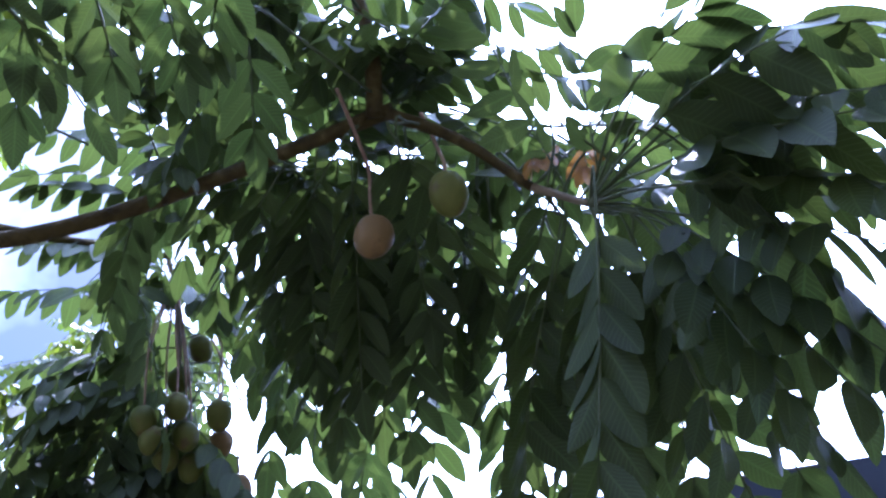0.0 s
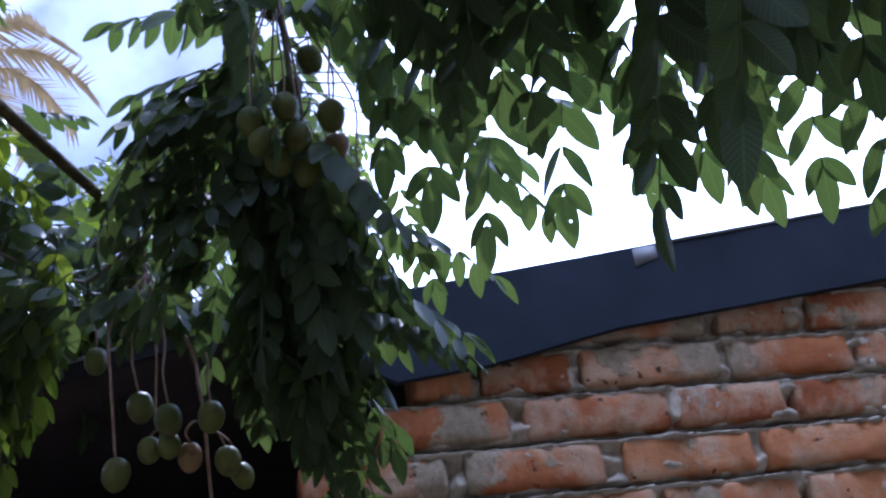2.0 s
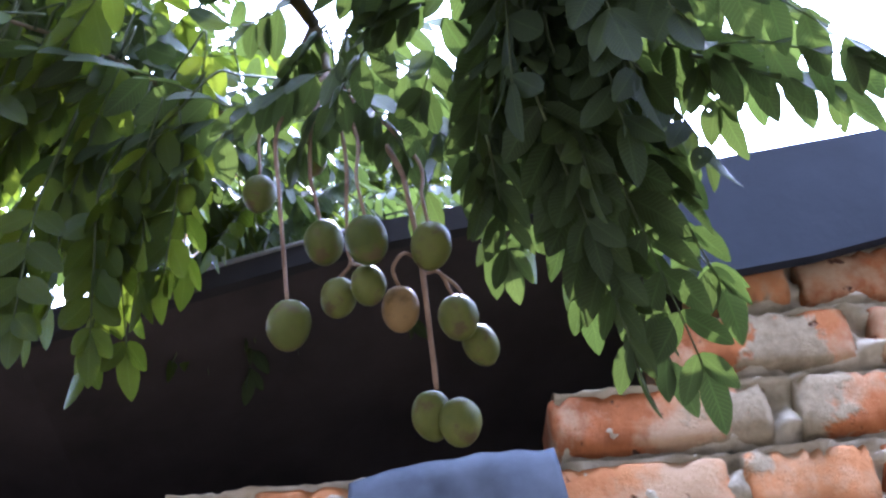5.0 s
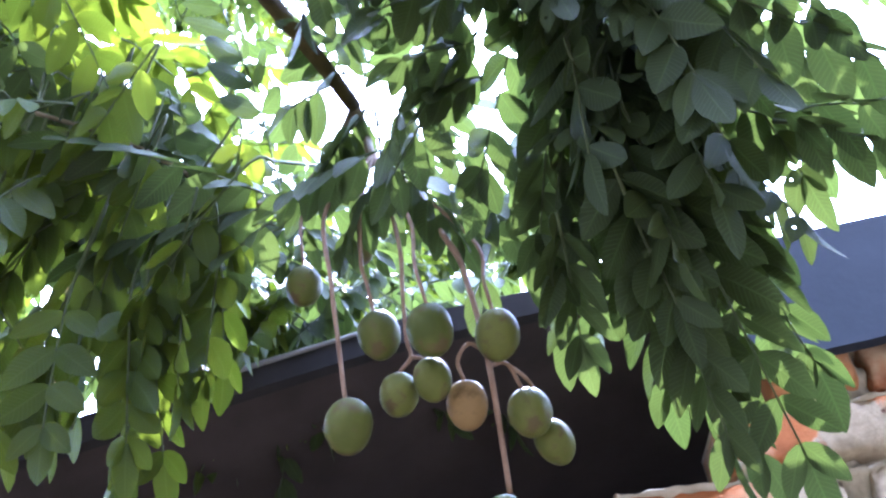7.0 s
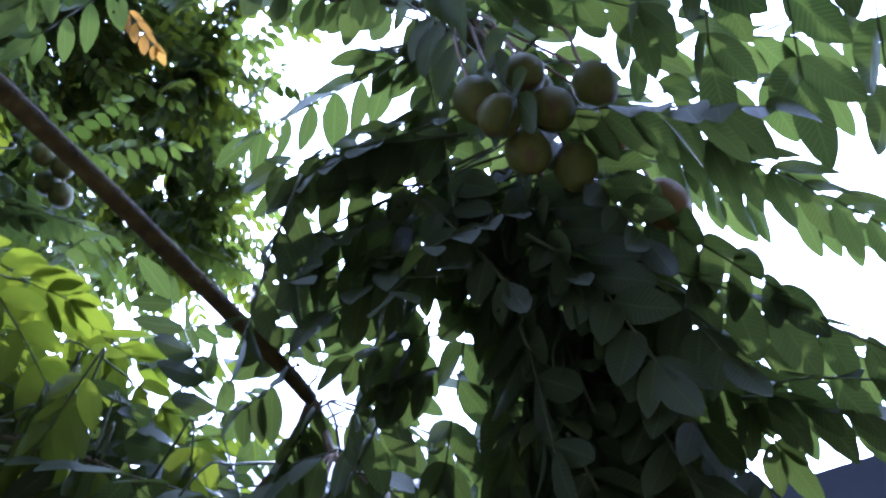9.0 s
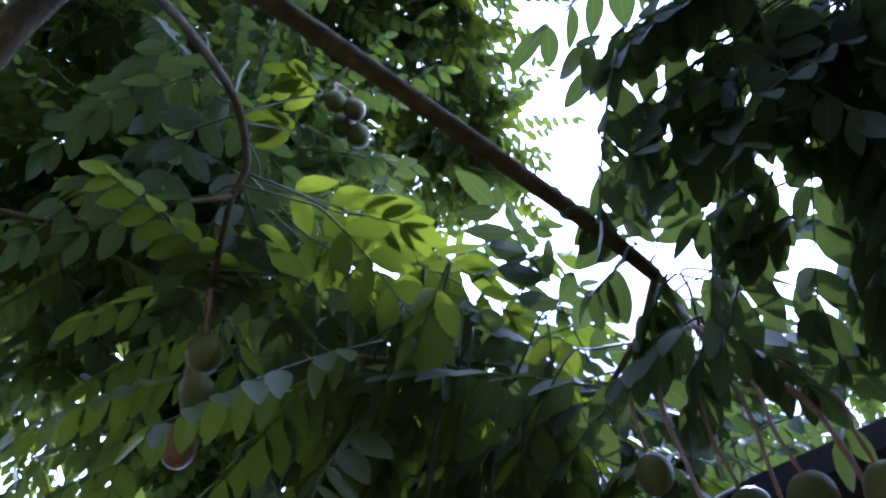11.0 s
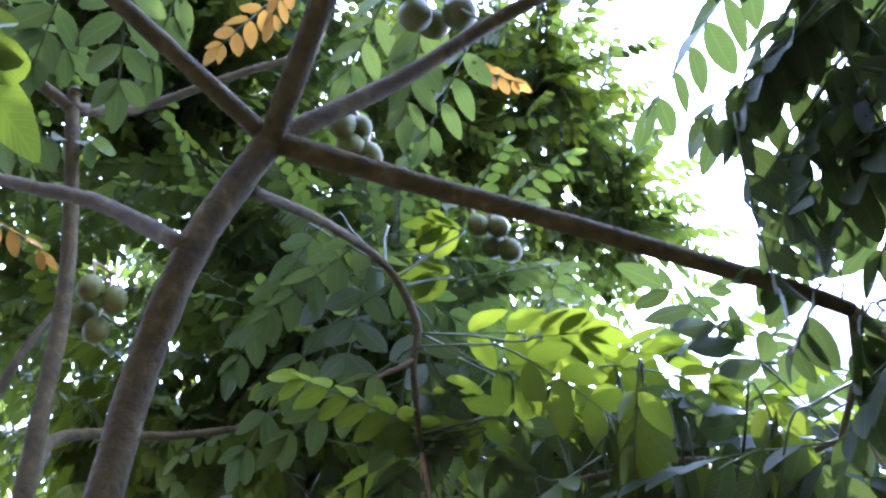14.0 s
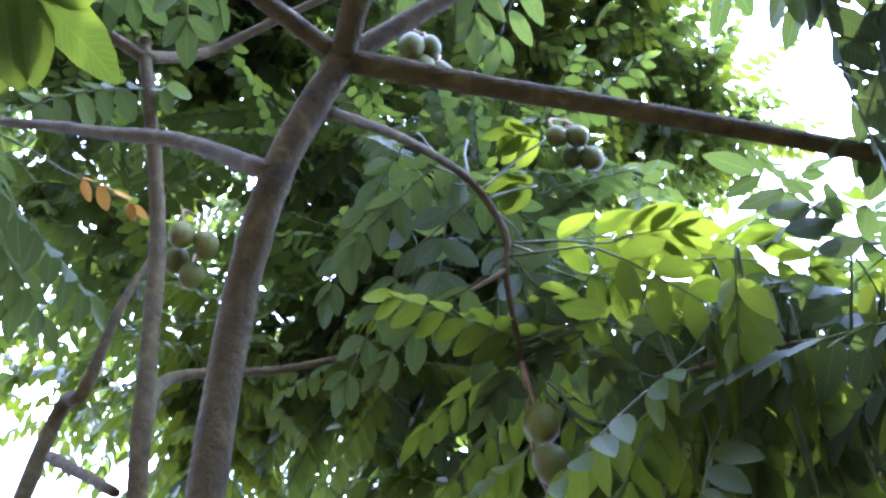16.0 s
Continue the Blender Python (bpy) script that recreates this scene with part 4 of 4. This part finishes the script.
YOUNG = [((-0.782, 1.91, 2.536), (-0.663, 2.021, 2.496)), ((-0.67, 2.019, 2.495), (-0.619, 2.098, 2.509)), ((-0.721, 1.984, 2.443), (-0.696, 2.058, 2.389)),
    ((-0.761, 1.952, 2.491), (-0.723, 2.028, 2.473)), ((-0.783, 1.885, 2.452), (-0.779, 1.959, 2.374)), ((-0.704, 1.915, 2.444), (-0.647, 1.953, 2.437)),
    ((-0.699, 1.879, 2.393), (-0.653, 1.983, 2.32))]
SIDE_TWIG = [((-0.756, 1.798, 2.605), (-0.909, 1.768, 2.56)), ((-0.8, 1.816, 2.582), (-0.883, 1.849, 2.468)), ((-0.774, 1.859, 2.509), (-0.809, 1.912, 2.397)),
    ((-0.81, 1.855, 2.46), (-0.943, 1.834, 2.445)), ((-0.775, 1.941, 2.391), (-0.877, 1.907, 2.367)), ((-0.803, 1.771, 2.659), (-0.98, 1.793, 2.573)),
    ((-0.805, 1.866, 2.455), (-0.864, 1.902, 2.378)), ((-0.751, 1.949, 2.394), (-0.721, 2.029, 2.337)), ((-0.804, 1.817, 2.638), (-0.775, 1.932, 2.586)),
    ((-0.885, 1.821, 2.545), (-1.008, 1.832, 2.473)), ((-0.813, 1.931, 2.382), (-0.769, 2.008, 2.337)), ((-0.85, 1.775, 2.698), (-0.9, 1.875, 2.57)),
    ((-0.714, 1.989, 2.375), (-0.644, 2.041, 2.322)), ((-0.661, 2.006, 2.443), (-0.581, 2.077, 2.4)), ((-0.612, 2.024, 2.374), (-0.595, 2.073, 2.258))]
TOP_LEFT = [((-0.745, 1.376, 2.507), (-0.819, 1.407, 2.476)), ((-0.71, 1.412, 2.514), (-0.786, 1.47, 2.481)), ((-0.699, 1.455, 2.564), (-0.773, 1.49, 2.536)),
    ((-0.517, 1.631, 2.659), (-0.654, 1.732, 2.659)), ((-0.548, 1.726, 2.677), (-0.661, 1.783, 2.692)), ((-0.572, 1.63, 2.706), (-0.682, 1.677, 2.727)),
    ((-0.821, 1.336, 2.535), (-0.812, 1.427, 2.531))]
LOW_CURTAIN = [((-0.411, 1.961, 2.181), (-0.489, 1.981, 2.162)), ((-0.402, 1.965, 2.178), (-0.441, 2.002, 2.13)), ((-0.393, 1.973, 2.17), (-0.349, 2.016, 2.125)),
    ((-0.403, 1.983, 2.175), (-0.297, 2.022, 2.154)), ((-0.408, 1.923, 2.198), (-0.3, 1.966, 2.155)), ((-0.428, 2.002, 2.271), (-0.481, 2.033, 2.208)),
    ((-0.407, 1.997, 2.275), (-0.314, 2.067, 2.245))]
NEAR_BIG = [((-0.682, 1.281, 2.082), (-0.677, 1.339, 2.083))]
NEAR_RIGHT = [((0.014, 0.939, 2.076), (0.062, 0.803, 2.061)),
    ((0.024, 0.949, 2.059), (0.09, 0.81, 1.997)),
    ((0.045, 0.964, 2.058), (0.114, 0.848, 1.969)),
    ((0.025, 0.968, 2.134), (0.045, 0.869, 2.143)),
    ((0.069, 0.924, 2.11), (0.137, 0.813, 2.076))]
LIMB_END = [((-0.434, 1.971, 2.305), (-0.463, 1.93, 2.312)), ((-0.437, 1.976, 2.3), (-0.483, 1.97, 2.263)), ((-0.421, 1.987, 2.303), (-0.403, 1.961, 2.338)),
    ((-0.418, 1.996, 2.282), (-0.457, 2.017, 2.234))]
WITHERED = [((-0.633, 1.553, 2.817), (-0.719, 1.591, 2.792)), ((-0.71, 1.583, 2.817), (-0.788, 1.575, 2.799)), ((-1.178, 1.534, 2.838), (-1.163, 1.615, 2.828)),
    ((-0.619, 1.888, 3.033), (-0.586, 1.947, 3.012))]
YOUNG_TIPS = [((-0.692, 1.858, 2.586), (-0.712, 1.83, 2.595)), ((-0.733, 1.879, 2.562), (-0.75, 1.857, 2.569)), ((-0.581, 1.628, 2.859), (-0.519, 1.702, 2.843))]

TREE_LEAF, LIT_LEAF, YOUNG_LEAF, DRY_LEAF = [LEAF, RACHIS], [LEAF_SUNLIT, RACHIS], [LEAF_YOUNG, RACHIS], [LEAF_ORANGE, RACHIS]
SHOOTS = ((OVER_WALL, 0.35), (NEAR_SHOOT, 0.45), (UNDER_LIMB, 0.4), (OVER_LIMB, 0.5), (NEAR_TOP, 0.4), (BUNCH_SHOOT_LEFT, 0.6), (BUNCH_SHOOT_RIGHT, 0.5), (BUNCH_SHOOT_DOWN, 0.4), (LOW_SHOOT, 0.7), (TOP_LEFT, 0.4), (LOW_CURTAIN, 0.7))
for k, (rows, hang) in enumerate(SHOOTS):
    leaves(tree, rows, k + 1, TREE_LEAF, hang, loose=1.18 if k < 3 else 1.0)
# shoots on the sunny side take the lit copy of the leaf
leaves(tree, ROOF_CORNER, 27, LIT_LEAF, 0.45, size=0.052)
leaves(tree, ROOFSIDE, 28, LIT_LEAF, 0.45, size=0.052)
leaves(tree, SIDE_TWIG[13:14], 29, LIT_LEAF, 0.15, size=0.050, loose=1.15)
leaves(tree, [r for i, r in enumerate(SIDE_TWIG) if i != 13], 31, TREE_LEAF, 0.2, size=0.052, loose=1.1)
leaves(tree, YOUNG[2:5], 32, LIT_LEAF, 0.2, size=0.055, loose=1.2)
leaves(tree, YOUNG[:2] + YOUNG[5:], 30, YOUNG_LEAF, 0.1, name="young_leaf", label="yellow-green young leaf", size=0.060, loose=1.4)
shoot(tree, (-0.21, 1.80, 2.34), 10, 41, TREE_LEAF, (0.22, 0.30), 0.6, 1.9, (-1.5, -0.8), 0.03)
shoot(tree, (-0.21, 1.84, 2.24), 7, 42, TREE_LEAF, (0.18, 0.26), 1.0, 1.6, (-1.5, -0.7), 0.03)
shoot(tree, (-0.24, 1.76, 2.52), 9, 43, TREE_LEAF, (0.24, 0.32), 0.4, 1.7, (-1.4, -0.2), 0.03)
shoot(tree, (0.05, 1.10, 2.15), 7, 44, TREE_LEAF, (0.24, 0.34), 0.7, 2.0, (-1.4, 0.1))
shoot(tree, (-0.12, 1.12, 2.45), 9, 45, TREE_LEAF, (0.24, 0.34), 0.6, 2.2, (-0.6, 0.6))
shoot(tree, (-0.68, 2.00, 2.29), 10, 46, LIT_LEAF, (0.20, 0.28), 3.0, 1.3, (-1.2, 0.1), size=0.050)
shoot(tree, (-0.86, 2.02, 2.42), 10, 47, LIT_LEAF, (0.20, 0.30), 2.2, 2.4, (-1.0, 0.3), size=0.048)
shoot(tree, (-1.20, 1.38, 2.84), 8, 49, TREE_LEAF, (0.24, 0.34), 2.8, 2.4, (-0.9, 0.3))
leaves(tree, LIMB_END, 54, TREE_LEAF, 0.4, size=0.05)
leaves(tree, NEAR_RIGHT, 51, TREE_LEAF, 0.35, size=0.074, loose=1.2)
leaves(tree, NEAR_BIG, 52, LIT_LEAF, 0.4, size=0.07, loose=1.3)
leaves(tree, YOUNG_TIPS, 53, YOUNG_LEAF, 0.4, name="young_leaf", label="yellow-green young leaf", size=0.042, loose=1.4)
leaves(tree, WITHERED + [((0.06, 1.13, 2.25), (0.03, 1.12, 2.22)), ((0.09, 1.12, 2.25), (0.08, 1.11, 2.21))], 50, DRY_LEAF, 0.5, name="withered_leaf", label="orange withered leaf", size=0.036)

# the inner leaves of the shoots, packed too close to tell apart
bm = bmesh.new()
uv = bm.loops.layers.uv.new("blade")
rnd = random.Random(77)
for rows, hang in SHOOTS[5:6] + SHOOTS[7:8]:
    for p, q in rows:
        shift = Vector((rnd.gauss(0, 0.022), rnd.gauss(0.015, 0.022), rnd.gauss(0.01, 0.022)))
        end = Vector(p).lerp(Vector(q), rnd.uniform(0.45, 0.7))
        frond_into(bm, uv, Vector(p) + shift, end + shift + Vector((rnd.gauss(0, 0.02), rnd.gauss(0, 0.02), rnd.gauss(0, 0.02))), rnd.randrange(9999), 0.14, hang, None, 4)
# centre, how many, the heading and its spread, the range of rise, the range of length
FILL = [((-0.15, 1.35, 2.47), 11, 0, 3.14, (-0.9, 0.2), (0.20, 0.30)), ((0.00, 1.30, 2.42), 11, 0, 3.14, (-0.9, 0.2), (0.20, 0.30)), ((-0.28, 1.42, 2.46), 11, 0, 3.14, (-0.9, 0.2), (0.20, 0.30)),
        ((0.08, 1.22, 2.36), 6, 0, 3.14, (-0.9, 0.2), (0.20, 0.30)), ((-0.05, 1.45, 2.40), 10, 0, 3.14, (-0.9, 0.2), (0.20, 0.30)), ((-0.40, 1.30, 2.55), 9, 0, 3.14, (-0.9, 0.2), (0.20, 0.30)),
        ((0.10, 1.19, 2.27), 3, 0.6, 1.3, (-0.7, 0.2), (0.18, 0.26)), ((0.11, 1.10, 2.25), 3, 0.3, 1.4, (-0.7, 0.2), (0.18, 0.26)), ((0.13, 0.98, 2.19), 3, 0.0, 1.5, (-0.6, 0.3), (0.18, 0.26)), ((0.19, 0.98, 2.14), 3, 0.0, 1.5, (-0.6, 0.3), (0.18, 0.24)),
        ((-0.33, 1.82, 2.31), 5, 0, 3.14, (-1.5, -0.6), (0.11, 0.16)), ((-0.28, 1.86, 2.25), 5, 0, 3.14, (-1.5, -0.6), (0.11, 0.16)), ((-0.25, 1.91, 2.19), 5, 0.5, 2.0, (-1.5, -0.6), (0.12, 0.18)), ((-0.21, 1.93, 2.16), 5, 0.5, 2.0, (-1.5, -0.6), (0.12, 0.18))]
for (x, y, z), n, heading, spread, rise, length in FILL:
    for again in range(n):
        az, el = heading + spread * rnd.uniform(-1, 1), rnd.uniform(*rise)
        p = Vector((x + rnd.gauss(0, 0.04), y + rnd.gauss(0, 0.04), z + rnd.gauss(0, 0.03)))
        frond_into(bm, uv, p, p + Vector((math.cos(az) * math.cos(el), math.sin(az) * math.cos(el), math.sin(el))) * rnd.uniform(*length), rnd.randrange(9999), 0.15, 0.45, None, 4)
part("inner_leaves", bm, TREE_LEAF, tree, kind="stuff")

# ---- trees behind ----
def crown(owner, clumps, per, seed, scale, mats, bright=0.0, stations=3):
    """A crown of feathery leaves, clump by clump, in one mesh."""
    rnd = random.Random(seed)
    bm = bmesh.new()
    uv = bm.loops.layers.uv.new("blade")
    for x, y, z, r in clumps:
        pale = rnd.random() < bright
        for k in range(per):
            d = Vector((rnd.gauss(0, 1), rnd.gauss(0, 1), rnd.gauss(0, 1))).normalized() * r * rnd.random() ** 0.4
            az, el = rnd.uniform(0, 6.28), rnd.uniform(-1.1, 0.1)
            p = Vector((x, y, z)) + d
            q = p + Vector((math.cos(az) * math.cos(el), math.sin(az) * math.cos(el), math.sin(el))) * 0.30 * scale * rnd.uniform(0.8, 1.2)
            frond_into(bm, uv, p, q, rnd.randrange(9999), 0.16, rnd.uniform(0.3, 0.8), 0.062 * scale, stations, blade=2 if pale and rnd.random() < 0.75 else 0, bare=0.15)
    return part("crown", bm, mats, owner, kind="stuff")


FAR = [(-0.75, 2.35, 4.35, 0.23), (-0.82, 2.60, 4.23, 0.22), (-0.74, 2.70, 4.12, 0.14), (-0.72, 2.86, 3.98, 0.10),
       (-1.19, 2.45, 4.11, 0.23), (-1.54, 2.34, 3.91, 0.26), (-1.63, 1.97, 4.00, 0.25), (-1.59, 1.65, 3.86, 0.18), (-1.97, 2.04, 3.78, 0.29),
       (-1.77, 2.28, 3.69, 0.24), (-1.45, 2.46, 3.53, 0.22), (-1.20, 2.64, 3.89, 0.22), (-0.93, 2.70, 3.93, 0.18), (-0.98, 2.23, 4.14, 0.19),
       (-1.20, 1.82, 3.99, 0.18), (-2.10, 1.90, 3.75, 0.22), (-1.86, 2.40, 3.46, 0.20), (-1.57, 2.45, 3.07, 0.17)]
far_tree = thing("tall_tree", (-1.75, 3.2, 0), "tall leafy tree standing close behind the fruit tree", "tree")
limb("trunk", [(-1.75, 3.2, -0.05), (-1.72, 3.15, 1.5), (-1.6, 2.9, 3.0), (-1.4, 2.6, 3.8), (-1.1, 2.4, 4.2)], 0.05, 0.015, seed=30, parent=far_tree)
FAR += [(-0.63, 2.19, 4.00, 0.20), (-0.64, 2.46, 3.99, 0.17), (-0.84, 2.29, 3.93, 0.16), (-1.18, 2.12, 3.69, 0.20), (-1.30, 1.85, 3.73, 0.15), (-1.26, 1.61, 3.79, 0.15),
        (-1.64, 1.76, 3.58, 0.16), (-1.45, 2.15, 3.44, 0.18), (-1.75, 2.09, 3.40, 0.19), (-1.20, 2.28, 3.37, 0.17), (-1.07, 2.33, 3.86, 0.16), (-0.98, 1.75, 3.85, 0.19)]
FAR += [(-0.89, 2.02, 4.01, 0.16), (-1.16, 2.09, 3.47, 0.18), (-0.97, 2.20, 3.71, 0.19), (-0.80, 2.44, 3.86, 0.15), (-0.75, 2.75, 3.93, 0.13),
        (-1.19, 2.23, 3.16, 0.16), (-0.98, 2.20, 2.85, 0.10), (0.00, 3.68, 3.64, 0.08), (-0.26, 3.54, 3.54, 0.08)]
FAR += [(-1.25, 1.36, 3.71, 0.16), (-1.17, 1.46, 3.84, 0.16), (-1.26, 1.48, 3.59, 0.14), (-1.03, 1.67, 3.96, 0.14), (-1.18, 1.62, 3.82, 0.14),
        (-1.36, 1.52, 3.43, 0.14), (-1.44, 1.71, 3.24, 0.12), (-1.23, 1.79, 3.77, 0.13), (-1.08, 1.82, 4.02, 0.14), (-1.20, 1.85, 3.77, 0.12),
        (-1.15, 2.08, 3.13, 0.13), (-1.06, 2.23, 2.97, 0.12), (-1.16, 2.25, 2.77, 0.12), (-1.03, 2.35, 2.76, 0.12), (-0.91, 2.29, 3.35, 0.12),
        (-1.13, 1.96, 3.31, 0.14), (-1.08, 2.31, 2.63, 0.10), (-1.40, 1.94, 2.95, 0.12), (-1.25, 2.06, 2.99, 0.10), (-1.08, 2.12, 3.04, 0.10)]
# part of the clumps get the sunlit leaf colour as bright patches
crown(far_tree, FAR, 37, 5, 0.75, [LEAF_FAR, RACHIS, LEAF_SUNLIT], 0.35)

MID = [(-0.83, 2.22, 2.56, 0.14), (-0.82, 2.36, 2.56, 0.14), (-0.70, 2.36, 2.48, 0.10), (-0.64, 2.28, 2.42, 0.08),
       (-0.37, 3.28, 3.17, 0.10), (-0.59, 3.22, 3.21, 0.13), (-1.00, 2.37, 2.76, 0.13), (-0.38, 3.26, 3.16, 0.10),
       (-0.94, 2.00, 2.90, 0.13), (-1.04, 2.05, 2.72, 0.11)]
slim = thing("slender_tree", (-1.38, 1.80, 0), "slender forked tree with feathery leaves", "tree")
limb("trunk", [(-1.38, 1.80, -0.05), (-1.26, 1.75, 1.3), (-1.14, 1.69, 2.05), (-1.076, 1.637, 2.323), (-1.022, 1.591, 2.563), (-0.961, 1.507, 2.783), (-0.95, 1.50, 2.80)], 0.0125, 0.0068, seed=31, parent=slim)
limb("limb", [(-0.961, 1.507, 2.78), (-0.988, 1.45, 2.834), (-1.05, 1.36, 2.92)], 0.008, 0.005, seed=32, parent=slim)
limb("limb", [(-0.961, 1.507, 2.78), (-0.949, 1.579, 2.885), (-0.853, 1.649, 2.957), (-0.76, 1.72, 3.02)], 0.008, 0.004, seed=33, parent=slim)
limb("limb", [(-1.076, 1.637, 2.323), (-1.172, 1.712, 2.546), (-1.148, 1.844, 2.634), (-1.1, 1.95, 2.7)], 0.008, 0.004, seed=34, parent=slim)
limb("trunk", [(-1.60, 1.62, -0.05), (-1.50, 1.62, 1.3), (-1.301, 1.630, 2.418), (-1.207, 1.630, 2.501), (-1.156, 1.629, 2.602), (-1.12, 1.65, 2.72)], 0.014, 0.003, seed=35, parent=slim)
limb("limb", [(-1.265, 1.636, 2.450), (-1.113, 1.641, 2.276)], 0.007, 0.005, seed=36, parent=slim)
MID += [(-0.64, 2.19, 2.48, 0.11), (-0.57, 2.34, 2.38, 0.07), (-0.43, 2.46, 2.44, 0.06)]
crown(slim, MID, 20, 6, 0.7, [LEAF, RACHIS, LEAF_SUNLIT], 0.55, 4)
# a palm far behind
palm = thing("palm_tree", (-2.45, 7.6, 0), "tall palm with drying brown fronds behind the shed", "palm")
limb("trunk", [(-2.45, 7.6, -0.05), (-2.42, 7.55, 3.5), (-2.35, 7.45, 6.95)], 0.14, 0.10, seed=40, parent=palm)
for k in range(11):
    az = k * 0.571
    rnd = random.Random(k)
    bm = bmesh.new()
    d = Vector((math.cos(az), math.sin(az), 0))
    side = Vector((-math.sin(az), math.cos(az), 0))
    o = Vector((-2.35, 7.45, 6.95))
    spine = [o, o + d * 0.38 + Vector((0, 0, 0.26)), o + d * 0.70 + Vector((0, 0, 0.20)), o + d * 0.98 + Vector((0, 0, -0.08))]
    path = tube(bm, spine, 0.014, 0.005, 5, 12)
    for p in path[4:]:
        for s in (-1, 1):
            tip = p + side * s * rnd.uniform(0.16, 0.26) + d * 0.14 - Vector((0, 0, rnd.uniform(0.05, 0.15)))
            a, b, c = bm.verts.new(p + d * 0.02), bm.verts.new(p - d * 0.02), bm.verts.new(tip)
            bm.faces.new((a, b, c))
    part("frond", bm, FROND, palm)

# ---- bricks ----
def brick_mesh(length, seed):
    """A hand-made brick: wavy arrises, chipped corners, a face that is not quite flat."""
    rnd = random.Random(seed)
    bm = bmesh.new()
    L, D, H = length / 2, 0.05, 0.0340
    loops = []
    wave = rnd.uniform(0, 50)
    for sx in (-1, -0.985, -0.95) + tuple(i / 10 - 0.9 for i in range(19)) + (0.95, 0.985, 1):
        end = abs(sx)
        inset = 0.008 if end == 1 else 0.003 if end > 0.97 else 0.001 if end > 0.94 else 0
        k = 0.90 if end == 1 else 0.96 if end > 0.97 else 0.99 if end > 0.94 else 1
        chip = rnd.uniform(0.003, 0.010) if rnd.random() < 0.28 else 0
        ring = []
        for y, z in ((-D, -0.45), (-D, 0.0), (-D, 0.45), (-D, 0.80), (-D + 0.003, 0.95), (-D + 0.010, 1), (D, 1), (D, -1), (-D + 0.010, -1), (-D + 0.003, -0.95), (-D, -0.80)):
            front = y < 0
            rough = 0.0032 * noise.noise(Vector((sx * L * 28 + wave, z * H * 28, 2))) + 0.0022 * noise.noise(Vector((sx * L * 90 + wave, z * H * 90, 5)))
            edge = chip * (abs(z) > 0.75)
            ring.append(bm.verts.new((sx * L + rnd.uniform(-0.0015, 0.0015), y + (inset + edge + rough if front else 0), z * H * (k if front else 1) + 0.0035 * noise.noise(Vector((sx * L * 16 + wave, 9, 1 if z > 0 else 4))))))
        loops.append(ring)
    for a, b in zip(loops, loops[1:]):
        for i in range(11):
            bm.faces.new((a[i], b[i], b[(i + 1) % 11], a[(i + 1) % 11]))
    bm.faces.new(loops[0]), bm.faces.new(loops[-1][::-1])
    bmesh.ops.recalc_face_normals(bm, faces=bm.faces)
    return mesh_of("brick", bm, BRICK)


FULL = [brick_mesh(BRICK_L, i) for i in range(7)]
HALF = [brick_mesh(0.135, 20 + i) for i in range(3)]
rnd = random.Random(8)
STARTS = {0: 0.55, 1: 0.026, 2: -0.010, 3: -0.078, 4: -0.211, 5: -1.55, 6: -1.48, 7: -1.60}
# the length of each brick and of the joint behind it, as far as they are uneven
UNEVEN = {1: ((0.236, 0.019), (0.254, 0.023), (0.161, 0.026)), 2: ((0.100, 0.017), (0.162, 0.020), (0.254, 0.017)), 3: ((0.222, 0.027), (0.256, 0.009), (0.208, 0.018)),
          4: ((0.238, 0.031), (0.234, 0.038), (0.233, 0.020)), 5: ((0.24, 0.015),) * 6 + ((0.135, 0.015),), 6: ((0.24, 0.015),) * 3 + ((0.135, 0.015),)}
for r, x in STARTS.items():
    k = 0
    while x < 1.35:
        L, gap = UNEVEN[r][k] if k < len(UNEVEN.get(r, ())) else (BRICK_L, JOINT + rnd.uniform(-0.003, 0.004))
        short = L < 0.19
        ob = new("brick", (HALF if short else FULL)[rnd.randrange(3 if short else 7)])
        ob.matrix_basis = pose(x + L / 2, WALL_Y + 0.046 + rnd.uniform(-0.004, 0.003), course_z(r) + 0.0365, rnd.uniform(-1, 1), rnd.uniform(-0.8, 0.8), rnd.uniform(-0.7, 0.7)) @ Matrix.Diagonal((L / (0.135 if short else BRICK_L), 1, 1, 1))
        hang_on(ob, shed)
        x += L + gap
        k += 1
